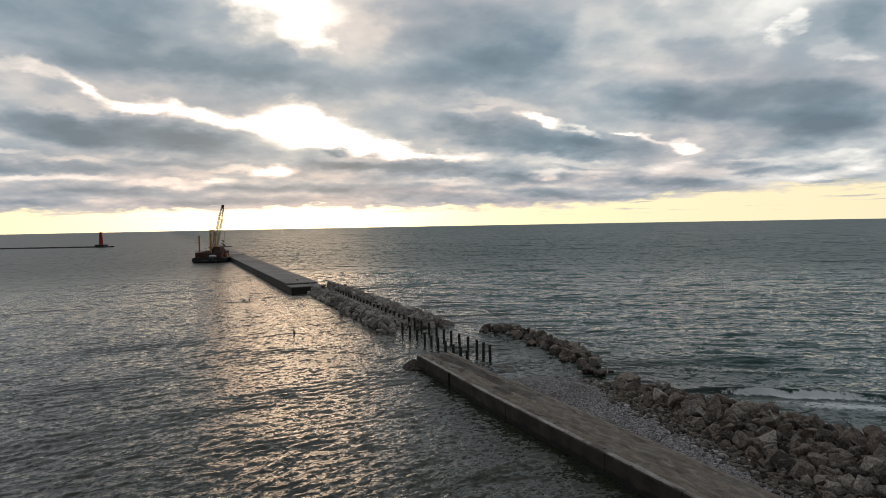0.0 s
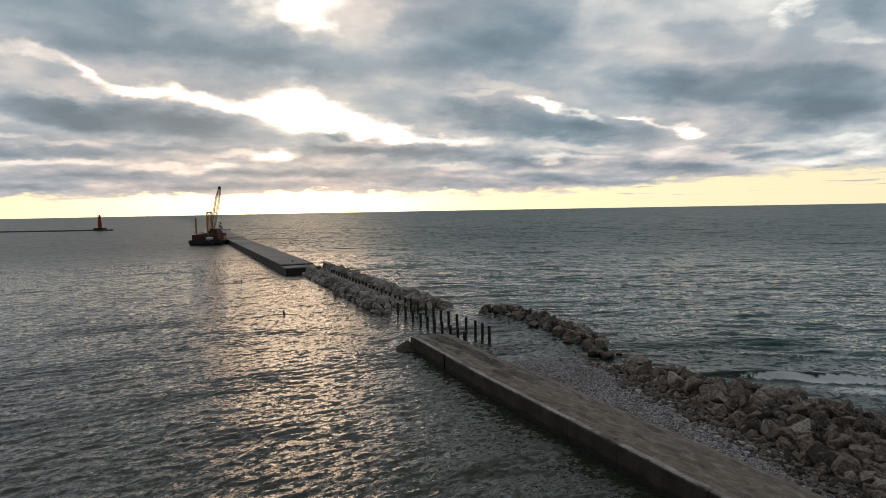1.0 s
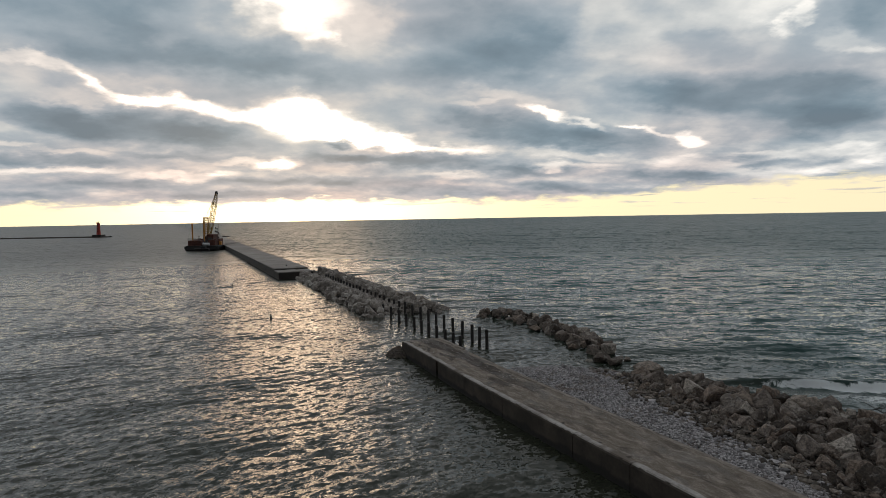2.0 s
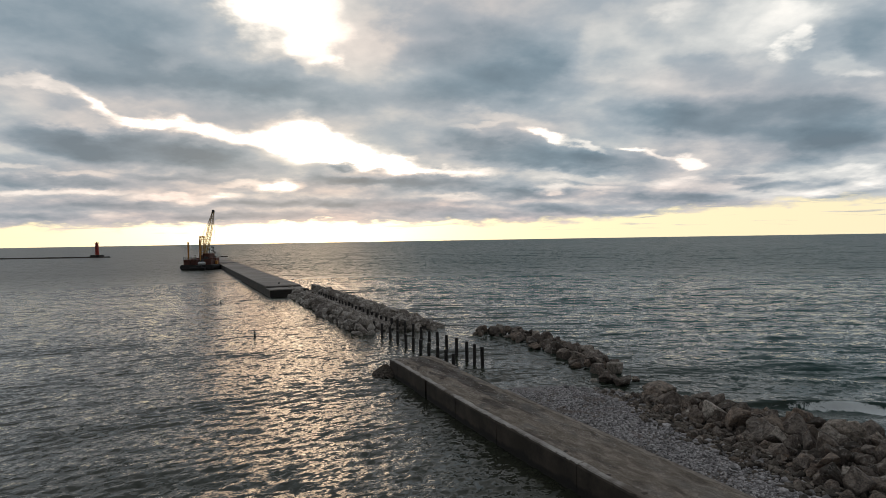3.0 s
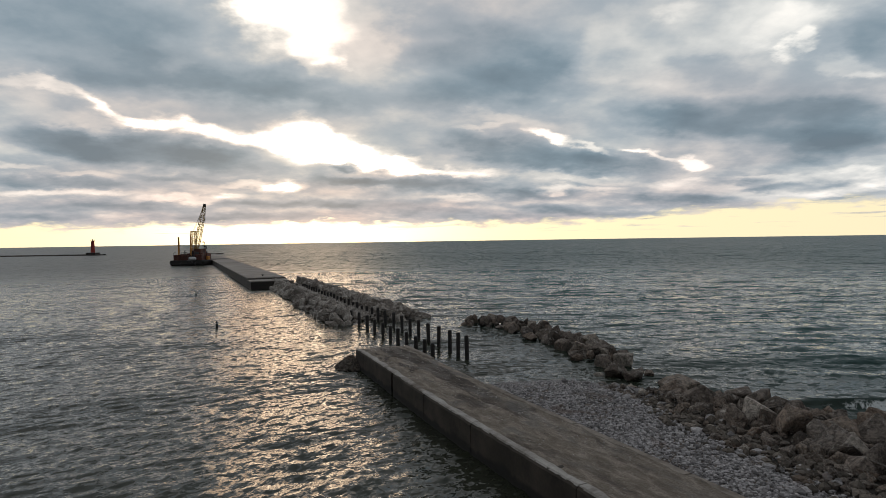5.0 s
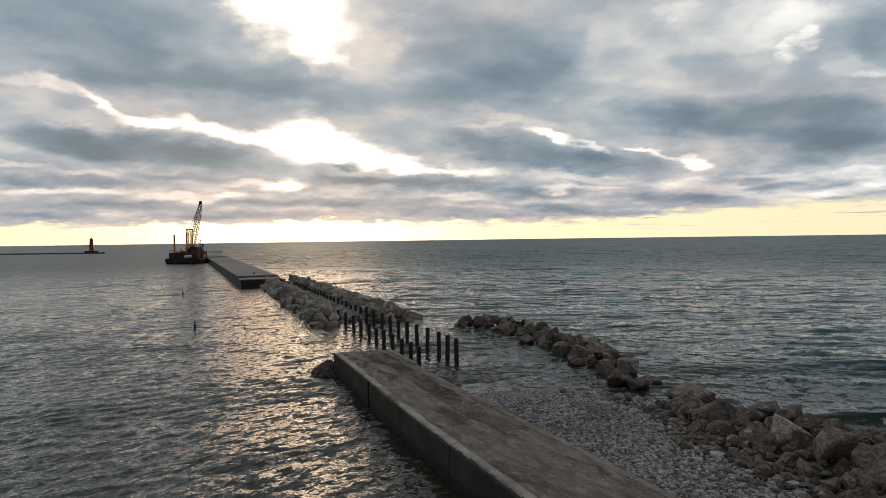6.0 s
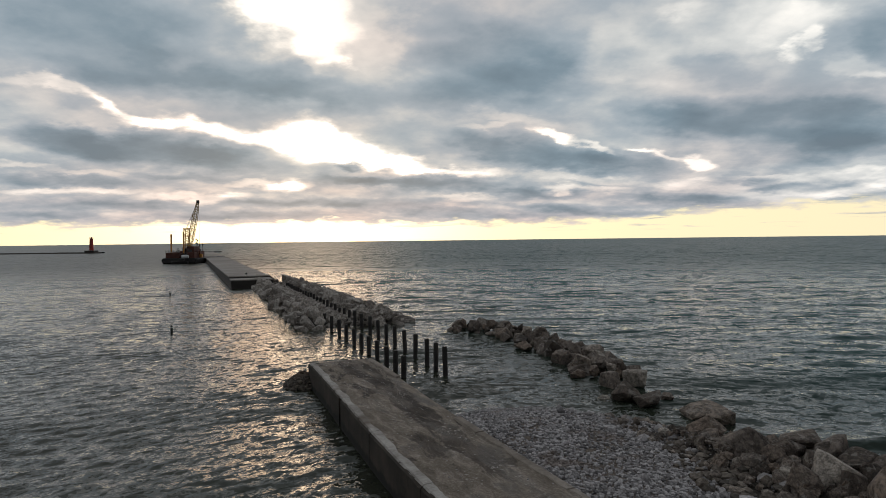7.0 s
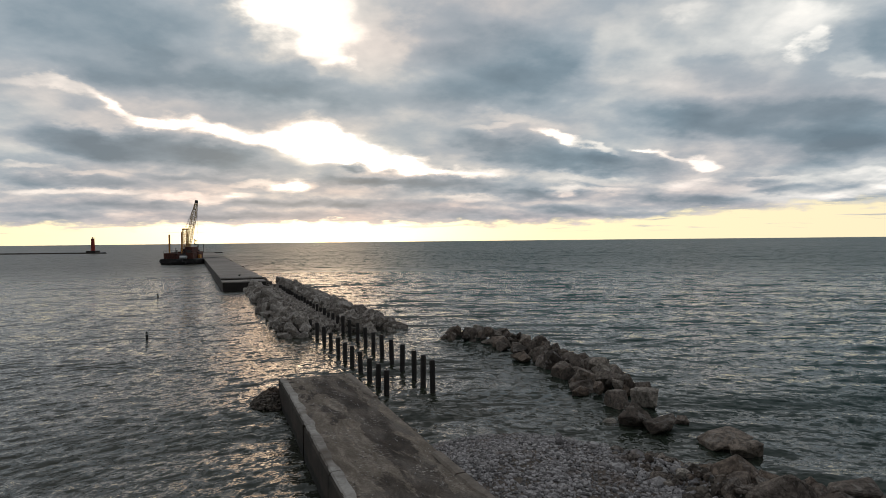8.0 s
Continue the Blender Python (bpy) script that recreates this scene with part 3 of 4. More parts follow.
# ---- the lake ----
def make_lake():
    rs = np.random.RandomState(4)
    front = np.radians(np.linspace(-43, 43, 720))
    behind = np.radians(np.linspace(43, 317, 90)[1:-1])
    ang = np.concatenate([front, behind])
    near, mid, far = np.arange(0, math.log(150 / 25), 0.0034), np.arange(0, math.log(800 / 150), 0.005), np.linspace(0, math.log(4950 / 800), 110)
    rad = np.concatenate([np.linspace(0.5, 24, 24), 25 * np.exp(near), 150 * np.exp(mid), 800 * np.exp(far)])
    A, Rr = np.meshgrid(ang, rad)
    X, Y = 4 + np.sin(A) * Rr, -2 + np.cos(A) * Rr
    step = np.where(Rr < 150, Rr * 0.0034, np.where(Rr < 800, Rr * 0.005, Rr * 0.0166))
    X0, Y0, Z = X.copy(), Y.copy(), np.zeros_like(X)
    lake = 1 / (1 + np.exp(-np.clip((X + 0.42 * Y - 42) / 4.0, -40, 40)))
    for i in range(110):
        long = i >= 62
        lam = rs.uniform(1.4, 4.6) if long else 0.45 * (1.6 / 0.45) ** rs.rand()
        harbour = not long and i % 2 == 0
        turn = rs.normal(-0.55, 0.75) if harbour else rs.normal(0.12, 0.42 if long else 0.5)
        k = 2 * np.pi / lam
        amp = ((0.0005 + 0.0008 * lake) * lam if long else (0.0042 * (1 - lake) if harbour else 0.0012 + 0.0030 * lake) * lam ** 0.75) * rs.uniform(0.6, 1.3)
        ph = k * (np.sin(turn) * X0 + np.cos(turn) * Y0) + rs.uniform(0, 6.283)
        fade = np.clip((lam / step - 2.2) / 2.0, 0, 1)
        # crests are sharper than troughs: the water also moves along
        Z += amp * fade * np.sin(ph)
        X += amp * fade * np.sin(turn) * np.cos(ph)
        Y += amp * fade * np.cos(turn) * np.cos(ph)
    # longer swell on the lake side
    for lam, turn, amp in ((9.5, 0.20, 0.03), (13.0, 0.08, 0.035), (7.0, 0.3, 0.02), (17.0, 0.14, 0.03)):
        k = 2 * np.pi / lam
        bunch = 0.6 + 0.4 * np.sin(0.045 * X + 0.02 * Y + lam)
        ph = k * (np.sin(turn) * X + np.cos(turn) * Y) + rs.uniform(0, 6.283)
        Z += lake * amp * bunch * np.clip((lam / step - 2.5) / 2.5, 0, 1) * (np.sin(ph) + 0.3 * np.cos(2 * ph))
    # the breaking wave and the one behind it
    for y0, h, wide, x0, xw in ((64.4, 0.6, 0.75, 33.0, 8.5), (73.0, 0.24, 1.0, 31.0, 6.0)):
        d = Y + 0.30 * X - y0
        Z += h * np.exp(-np.where(d < 0, (d / (0.6 * wide)) ** 2, (d / (1.6 * wide)) ** 2)) * np.exp(-((X - x0) / xw) ** 4)
    Z *= np.clip((Rr - 4) / 20, 0, 1)
    nr, na = X.shape
    verts = np.stack([X, Y, Z], -1).reshape(-1, 3)
    i = np.arange(nr - 1)[:, None] * na
    j = np.arange(na)[None]
    jn = (j + 1) % na
    quads = np.stack([i + j, i + na + j, i + na + jn, i + jn], -1).reshape(-1, 4)
    me = bpy.data.meshes.new("water")
    me.vertices.add(len(verts))
    me.vertices.foreach_set("co", verts.ravel())
    me.loops.add(quads.size)
    me.loops.foreach_set("vertex_index", quads.ravel())
    me.polygons.add(len(quads))
    me.polygons.foreach_set("loop_start", np.arange(len(quads)) * 4)
    me.polygons.foreach_set("use_smooth", np.ones(len(quads), bool))
    me.update(calc_edges=True)
    me.materials.append(WATER)
    tagged(new("water", me), "grey-green lake water with short wind waves", "water", kind="structure")


make_lake()


# ---- the shore beside the pier: gravel fill and the stone bank's core ----
def toe(s):
    return 10.0 - 1.7 * ramp01(19, 31, s) - 3.2 * ramp01(29, 46, s)


def crest(s):
    return 10.5 + 3.8 * ramp01(22, 36, s)


def outer(s):
    return 14.5 + 4.0 * ramp01(18, 40, s)


def shore_height(s, o):
    edge = 11.5 + 6.0 * ramp01(8.5, 13.0, o) + 0.6 * noise.noise(Vector((s * 0.2, o * 0.5, 3)))
    z = -0.6 + 1.65 * ramp01(edge - 5.0, edge + 7.0, s)
    t, c, u = toe(s), crest(s), outer(s)
    ridge = 1.42 * ramp01(17.5, 25, s)
    if o < c:
        z = max(z, ridge * ramp01(t - 0.5, c, o) + (1 - ramp01(t, c, o)) * z)
    else:
        top = max(z, ridge) if s > 15 else z - 0.3
        z = top * (1 - ramp01(c, u, o)) - 0.9 * ramp01(c, u + 0.5, o)
    z = max(z, -0.9 + 1.25 * ramp01(28, 33, s) * (1 - ramp01(18.5, 23.5, o)) if o > c else -9)
    return z + 0.05 * noise.noise(Vector((s * 0.9, o * 0.9, 0)))


def make_shore():
    bm = B()
    ss = [4 + 0.45 * i for i in range(190)] + [90 + 3 * i for i in range(12)]
    oo = [2.9 + 0.4 * i for i in range(58)]
    grid = [[bm.verts.new(at(s, o, shore_height(s, o))) for o in oo] for s in ss]
    for a, b in zip(grid, grid[1:]):
        for k in range(len(oo) - 1):
            f = bm.faces.new((a[k], b[k], b[k + 1], a[k + 1]))
            s = ss[grid.index(a)]
            f.material_index = 1 if oo[k] < toe(s) - 0.4 - 1.3 * ramp01(21, 27, s) + 0.8 * noise.noise(Vector((s * 0.5, oo[k], 0))) and s < 42 else 0
    ob = new("ground", mesh_of("ground", bm, SHADED_CORE, True))
    ob.data.materials.append(BED)
    tagged(ob, "dark earth and crushed stone shore beside the pier, gap shade in its colour", "ground", kind="structure")


make_shore()


# ---- the near pier ----
def left_edge(s):
    return -0.45 - 0.6 * ramp01(0, 22, s)


def right_edge(s):
    return 3.55 - 0.45 * ramp01(0, 22, s)


PIER_TOP = 1.4


def strip_block(bm, s0, s1, o0, o1, z0, z1, steps=6, worn=0.0, seed=0, batter=0.0):
    """A long block that follows the pier; o0 and o1 are functions of s. worn: how far its upper edges are chipped."""
    rings = []
    for i in range(steps + 1):
        s = s0 + (s1 - s0) * i / steps
        a, b = o0(s), o1(s)
        wa = worn * (0.4 + 0.6 * noise.noise(Vector((s * 1.7, seed, 0))))
        c = 0.05 + abs(wa)
        dz = worn * 0.35 * noise.noise(Vector((s * 2.3, seed, 5)))
        ring = [(a - batter, z0), (a, z1 - c), (a + c, z1 + dz), (b - 0.04, z1 + dz * 0.5), (b, z1 - 0.04), (b, z0)]
        rings.append([bm.verts.new(at(s, o, z)) for o, z in ring])
    n = len(rings[0])
    for p, q in zip(rings, rings[1:]):
        for k in range(n):
            bm.faces.new((p[k], p[(k + 1) % n], q[(k + 1) % n], q[k]))
    bm.faces.new(rings[0][::-1])
    bm.faces.new(rings[-1])
    bmesh.ops.recalc_face_normals(bm, faces=bm.faces)
    return bm


def make_pier():
    pier = thing("pier", "weathered concrete pier with earth-stained deck and pale coping", "pier", kind="structure")
    joints = [1.7, 3.9, 11.0, 16.6, 22.4, 30.2, 34.8, 41.2, 47.4, 53.6, 59.8, 66, 72.2, 78.4, 90, 102, 114]
    for i, (a, b) in enumerate(zip(joints, joints[1:])):
        gap = 0.36 if i == 1 else 0.035
        n = max(4, int((b - a) * (7 if a < 40 else 2)))
        part("wall_block", strip_block(B(), a + 0.02, b - gap, left_edge, lambda s: left_edge(s) + 0.72, -1.2, PIER_TOP, n, 0.10, i), SHADED_CONCRETE, pier)
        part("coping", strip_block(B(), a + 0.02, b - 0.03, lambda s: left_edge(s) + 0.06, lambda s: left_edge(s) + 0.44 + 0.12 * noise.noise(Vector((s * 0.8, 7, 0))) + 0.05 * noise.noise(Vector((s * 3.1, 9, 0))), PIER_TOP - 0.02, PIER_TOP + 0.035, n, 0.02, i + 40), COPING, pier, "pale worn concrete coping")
    # the deck: concrete under a skin of earth, uneven, with a broken head
    bm = B()
    rows = []
    s_list = [1.75 + 0.3 * i for i in range(200)] + [62 + 2 * i for i in range(27)]
    for s in s_list:
        a, b = left_edge(s) + 0.34, right_edge(s)
        row = []
        for k in range(15):
            o = a + (b - a) * k / 14
            z = PIER_TOP + 0.012 + 0.018 * noise.noise(Vector((s * 0.6, o * 0.9, 0))) + 0.008 * noise.noise(Vector((s * 2.0, o * 2.2, 4)))
            z -= 0.10 * ramp01(0.75, 1.0, k / 14) * (1 - ramp01(16, 24, s))
            row.append(bm.verts.new(at(s + (0.25 * noise.noise(Vector((o * 1.3, 0, 2))) if s < 1.8 else 0), o, z)))
        rows.append(row)
    low = [[bm.verts.new(v.co - Vector((0, 0, 2.4))) for v in (r[0], r[-1])] for r in (rows[0], rows[-1])]
    for p, q in zip(rows, rows[1:]):
        for k in range(14):
            bm.faces.new((p[k], p[k + 1], q[k + 1], q[k]))
    for row, (l, r) in zip((rows[0], rows[-1]), low):
        bm.faces.new([l, *row, r])
    bm.faces.new([low[0][1], *[r[-1] for r in rows], low[1][1]])
    bm.faces.new([low[0][0], *[r[0] for r in rows], low[1][0]])
    bmesh.ops.recalc_face_normals(bm, faces=bm.faces)
    part("deck", bm, SOIL, pier, "brown earth-stained concrete deck")
    for a, b in ((2.0, 4.6), (4.66, 7.6), (16.2, 18.4), (18.5, 24.5), (24.6, 31.0), (31.1, 37.5), (37.6, 44), (44.1, 56), (56.1, 70), (70.1, 90), (90.1, 113)):
        part("kerb", strip_block(B(), a, b, lambda s: right_edge(s) - 0.34 + 0.22 * noise.noise(Vector((s * 0.9, 17, 0))), lambda s: right_edge(s) + 0.04, 0.6, PIER_TOP + 0.03, int((b - a) * 4), 0.05, a), KERB, pier, "pale concrete kerb half under earth")


make_pier()

# ---- stones ----
STONES = [stone_mesh("stone", 10 + i, ROCK) for i in range(16)]
PALE_STONES = [stone_mesh("stone", 50 + i, PALE_ROCK) for i in range(16)]


def make_bank():
    bank = thing("stone_bank", "bank of grey-brown limestone blocks along the shore", "stone bank")
    rnd = random.Random(3)
    spots = []
    s = 21.5
    while s < 74:
        o = toe(s) + 0.2
        while o < outer(s) + 0.6:
            so, oo = s + rnd.uniform(-0.45, 0.45), o + rnd.uniform(-0.4, 0.4)
            size = rnd.choice((0.18, 0.24, 0.3, 0.38)) if o < toe(s) + 0.9 else rnd.choice((0.24, 0.3, 0.38, 0.46, 0.56, 0.66, 0.8))
            z = shore_height(so, oo) + size * rnd.uniform(0.1, 0.45)
            spots.append((so, oo, z, size))
            o += size * rnd.uniform(1.3, 1.8)
        s += rnd.uniform(0.55, 0.75)
    near, rest = [p for p in spots if p[0] < 40][:300], []
    chosen = set(near)
    rest = [p for p in spots if p not in chosen]
    for so, oo, z, size in near:
        share("stone", rnd.choice(STONES), bank, turned(at(so, oo, max(z, -0.1)), size, rnd))
    far = merged_stones("far_stone_fill", [(rnd.choice(STONES), turned(at(a, b, max(c, -0.1)), d, rnd)) for a, b, c, d in rest], ROCK_FILL)
    ob = new("far_stone_fill", far)
    ob.parent = bank
    tagged(ob, kind="stuff")
    # small broken stone between the blocks
    chips = []
    while len(chips) < 1500:
        a = rnd.uniform(18, 50)
        c = rnd.uniform(toe(a) - 1.0, outer(a))
        chips.append((*at(a, c, max(-0.1, shore_height(a, c) + 0.08)), rnd.choice((0.1, 0.14, 0.2, 0.27))))
    ob = new("stone_chip_fill", scatter_mesh("stone_chip_fill", chips, ROCK_FILL, 15, 1))
    ob.parent = bank
    tagged(ob, kind="stuff")


make_bank()


def make_jetty():
    jetty = thing("stone_jetty", "curved low jetty of loose limestone blocks in the water", "jetty")
    rnd = random.Random(8)
    line = [Vector(p) for p in ((7.6, 92.6), (11, 91.2), (13.9, 87.4), (15.6, 83), (16.6, 78.5), (17.2, 74.5), (17.7, 69.5))]
    for a, b in zip(line, line[1:]):
        n = max(2, int((b - a).length / 0.8))
        for i in range(n):
            c = a.lerp(b, (i + 0.5) / n)
            side = Vector((-(b - a).y, (b - a).x)).normalized()
            tip = min(1.0, 0.35 + (c - line[0]).length / 8)
            for k in (-1.6, -0.8, 0.0, 0.8, 1.5):
                if rnd.random() < 0.15:
                    continue
                p = c - side * (k + rnd.uniform(-0.35, 0.35)) + Vector((rnd.uniform(-0.3, 0.3), rnd.uniform(-0.3, 0.3)))
                size = rnd.choice((0.34, 0.42, 0.5, 0.62, 0.78)) * (0.7 + 0.3 * tip)
                z = (0.72 - 0.4 * abs(k)) * tip + rnd.uniform(-0.15, 0.2)
                share("stone", rnd.choice(STONES), jetty, turned((p.x, p.y, z), size, rnd))
    # the big blocks at the shore end
    for x, y, z, wide, tall in (
        (16.9, 64.9, 0.45, 1.7, 1.5), (17.9, 63.9, 0.28, 1.6, 1.1), (18.7, 68.1, 0.4, 1.6, 1.3), (16.9, 68.0, 0.35, 1.25, 1.2), (15.8, 65.2, 0.0, 0.9, 0.6),
        (18.6, 72.9, 0.35, 1.35, 1.1), (17.2, 72.6, 0.4, 1.9, 1.4), (16.3, 73.7, 0.3, 1.0, 1.0), (20.0, 61.9, 0.2, 1.85, 1.0), (20.2, 60.4, 0.15, 1.35, 0.8),
        (19.3, 64.9, 0.1, 0.7, 0.5), (16.0, 75.5, 0.25, 1.2, 0.9), (13.6, 80.9, 0.3, 1.75, 1.0), (14.9, 79.9, 0.35, 1.3, 1.2), (18.0, 70.4, 0.25, 1.1, 0.9), (17.4, 66.6, 0.2, 1.0, 0.8), (19.4, 70.0, 0.2, 1.0, 0.8),
    ):
        e = Euler((rnd.gauss(0, 0.12), rnd.gauss(0, 0.12), rnd.uniform(0, 6.283)))
        share("stone", rnd.choice(STONES), jetty, Matrix.LocRotScale((x, y, z), e, (wide * 0.58, wide * 0.58, tall * 0.66)))


make_jetty()


def make_mound():
    mound = thing("rubble_mound", "rubble mound of pale limestone blocks in the water", "breakwater")
    rnd = random.Random(12)

    def trench(s, o):
        """1 in the low lane between the two rows of piles."""
        far = max(0.0, -s - 22)
        return ramp01(5.5 + 0.028 * far, 6.3 + 0.028 * far, o) * (1 - ramp01(9.9 + 0.032 * far, 10.9 + 0.032 * far, o))

    def height_at(s, o):
        far = max(0.0, -s - 22)
        e = 2.9 + 0.036 * far
        h = 1.6 * ramp01(e, e + 2.2, o) * (1 - ramp01(11.6 - 0.02 * s, 15.8 - 0.01 * s, o))
        h *= (1 - 0.5 * trench(s, o)) * (1 - 0.2 * ramp01(8.0, 11.0, o))
        start = 1.5 * trench(s, o) + 0.4 * noise.noise(Vector((o * 0.5, 3, 0)))
        return h * ramp01(-21.0 - start, -25.0 - start, s) - 0.25

    bm = B()
    ss = [-18 - 1.0 * i for i in range(76)]
    oo = [1.0 + 0.8 * i for i in range(22)]
    grid = [[bm.verts.new(at(s, o, height_at(s, o) - 0.25)) for o in oo] for s in ss]
    for a, b in zip(grid, grid[1:]):
        for k in range(len(oo) - 1):
            bm.faces.new((a[k], a[k + 1], b[k + 1], b[k]))
    # the core's dark colour also stands for shade in the gaps
    part("core", bm, SHADED_CORE, mound, "small rubble under the blocks, gap shade in its colour", True)
    spots = []
    s = -21.5
    while s > -92:
        o = 2.8
        while o < 16.8:
            so, oo_ = s + rnd.uniform(-0.5, 0.5), o + rnd.uniform(-0.4, 0.4)
            low = trench(so, oo_) > 0.3
            size = rnd.choice((0.14, 0.2, 0.26, 0.34)) if low else rnd.choice((0.3, 0.42, 0.55, 0.7, 0.9))
            h = height_at(so, oo_)
            if h > -0.17:
                spots.append((so, oo_, h + size * rnd.uniform(-0.15, 0.3), size))
            o += size * rnd.uniform(1.25, 1.6)
        s -= rnd.uniform(0.6, 0.85)
    rubble = []
    for _ in range(2600):
        so = rnd.uniform(-90, -23)
        o2 = rnd.uniform(5.4, 11) + 0.03 * max(0.0, -so - 22)
        if trench(so, o2) > 0.2:
            size = rnd.choice((0.12, 0.16, 0.22, 0.3))
            rubble.append((*at(so, o2, height_at(so, o2) + size * 0.2), size))
    ob = new("rubble_fill", scatter_mesh("rubble_fill", rubble, PALE_FILL, 61, 1))
    ob.parent = mound
    tagged(ob, kind="stuff")
    near, rest = spots[:300], spots[300:]
    for so, o2, z, size in near:
        share("stone", rnd.choice(PALE_STONES), mound, turned(at(so, o2, z), size, rnd))
    ob = new("far_stone_fill", merged_stones("far_stone_fill", [(rnd.choice(PALE_STONES), turned(at(a, b, c), d, rnd)) for a, b, c, d in rest], PALE_FILL))
    ob.parent = mound
    tagged(ob, kind="stuff")


make_mound()


# ---- gravel and cobbles ----
def make_gravel():
    rs = np.random.RandomState(2)
    spots = []
    while len(spots) < 30000:
        s = rs.uniform(9, 48)
        o = rs.uniform(right_edge(s) - 0.1, toe(s) + (1.0 if s < 24 else 0.25))
        z = shore_height(s, o)
        if z < 0.02 or s < 10.5 or rs.rand() < 0.15:
            continue
        if noise.noise(Vector((s * 0.4, o * 0.45, 9))) > 0.16 and rs.rand() < 0.5:
            continue
        if s > 23 and rs.rand() < 0.85 * ramp01(toe(s) - 1.9, toe(s) - 0.6, o) + 0.1:
            continue
        size = rs.choice((0.028, 0.036, 0.045, 0.055, 0.075, 0.1))
        spots.append((*at(s, o, z + size * 0.25), size))
    for _ in range(150):
        s = rs.uniform(14, 40)
        o = toe(s) + rs.normal(-0.9, 0.7)
        if o > right_edge(s) + 0.4:
            size = rs.choice((0.11, 0.14, 0.18, 0.24))
            spots.append((*at(s, o, shore_height(s, o) + size * 0.3), size))
    tagged(new("gravel", scatter_mesh("gravel", spots, GRAVEL, 2)), "pale grey crushed stone lying beside the pier", "gravel", kind="stuff")
    spots = []
    while len(spots) < 760:
        a, r = rs.uniform(0, 6.283), rs.uniform(0, 1) ** 0.5
        s, o = 1.4 + 1.6 * r * math.sin(a), -0.75 + 1.15 * r * math.cos(a)
        if o > left_edge(2) - 0.05 and s > 1.7:
            continue
        size = rs.uniform(0.05, 0.14)
        spots.append((*at(s, o, 0.85 * (1 - r ** 1.3) + rs.uniform(-0.1, 0.08)), size))
    for _ in range(130):
        s, o = rs.uniform(2.5, 12.5), 3.45 + abs(rs.normal(0, 0.7))
        spots.append((*at(s, o, 0.95 - 0.85 * (o - 3.4) + rs.uniform(-0.15, 0.1)), rs.uniform(0.12, 0.32)))
    for _ in range(800):
        s = rs.uniform(22, 46)
        o = toe(s) + rs.normal(-0.4, 0.7)
        if o < right_edge(s) + 0.3:
            continue
        size = rs.choice((0.07, 0.1, 0.16, 0.24))
        spots.append((*at(s, o, shore_height(s, o) + size * 0.3), size))
    tagged(new("cobbles", scatter_mesh("cobbles", spots, COBBLE, 3)), "dark wet cobbles heaped beside the pier and bank", "cobbles", kind="stuff")


make_gravel()


def make_grit():
    rs = np.random.RandomState(21)
    spots = []
    for _ in range(320):
        s = 1.9 + 26 * rs.rand() ** 1.5
        o = rs.uniform(left_edge(s) + 0.75, right_edge(s) - 0.1)
        size = rs.choice((0.012, 0.018, 0.025, 0.035))
        spots.append((*at(s, o, PIER_TOP + 0.012 + size * 0.3), size))
    tagged(new("grit", scatter_mesh("grit", spots, GRAVEL, 31)), "loose pale grit and stone chips on a pier deck", "grit", kind="stuff")


make_grit()


# ---- piles ----
def make_piles():
    rnd = random.Random(5)
    # a round timber, worn thin at the waterline, with a chamfered and split top
    bm = B()
    rings = []
    for z, r in ((-1.5, 0.175), (-0.9, 0.17), (-0.55, 0.163), (-0.2, 0.17), (0.3, 0.172), (0.72, 0.168), (0.76, 0.176), (0.86, 0.176), (0.9, 0.168), (0.97, 0.165), (1.0, 0.14)):
        rings.append([bm.verts.new(((r + 0.008 * noise.noise(Vector((k * 1.3, z * 2, 4)))) * math.cos(k * 0.5236), (r + 0.008 * noise.noise(Vector((k * 1.3, z * 2, 4)))) * math.sin(k * 0.5236), z + (0.03 * noise.noise(Vector((k * 0.7, 0, 9))) if z > 0.96 else 0))) for k in range(12)])
    for low_ring, high_ring in zip(rings, rings[1:]):
        for k in range(12):
            bm.faces.new((low_ring[k], low_ring[(k + 1) % 12], high_ring[(k + 1) % 12], high_ring[k]))
    bm.faces.new(rings[-1])
    bm.faces.new(rings[0][::-1])
    rows = []
    for k, s in enumerate((2.7, 0.9, -1.0, -3.6, -6.3, -9.0, -11.6, -14.3, -17.2, -20.4, -23.5)):
        rows.append((s, 8.3 + 0.1 * k, 1.90 - 0.035 * k + rnd.uniform(-0.08, 0.08)))
    for k, s in enumerate((1.9, 0.1, -2.0, -4.4, -6.8, -9.1, -11.5, -14.4, -17.2, -20.5, -24.0)):
        rows.append((s, 5.7 + 0.05 * k, 1.46 + rnd.uniform(-0.08, 0.1)))
    for k in range(22):
        rows.append((-26.2 - 2.45 * k, 9.4 + 0.075 * k, 1.32 + rnd.uniform(-0.15, 0.12)))
        if k % 3 != 2:
            rows.append((-26.5 - 2.6 * k, 6.4 + 0.07 * k, 1.22 + rnd.uniform(-0.2, 0.1)))
    me = mesh_of("timber_post", bm, PILE)
    for s, o, top in rows:
        ob = new("timber_post", me)
        lean = Euler((rnd.gauss(0, 0.012), rnd.gauss(0, 0.012), rnd.uniform(0, 6)))
        ob.matrix_basis = Matrix.LocRotScale(at(s, o, top - 1.0), lean, None)
        tagged(ob, "black weathered timber pile standing in the water" if s > -23 else "black timber pile standing among stone blocks", "pile", "rows of piles")


make_piles()


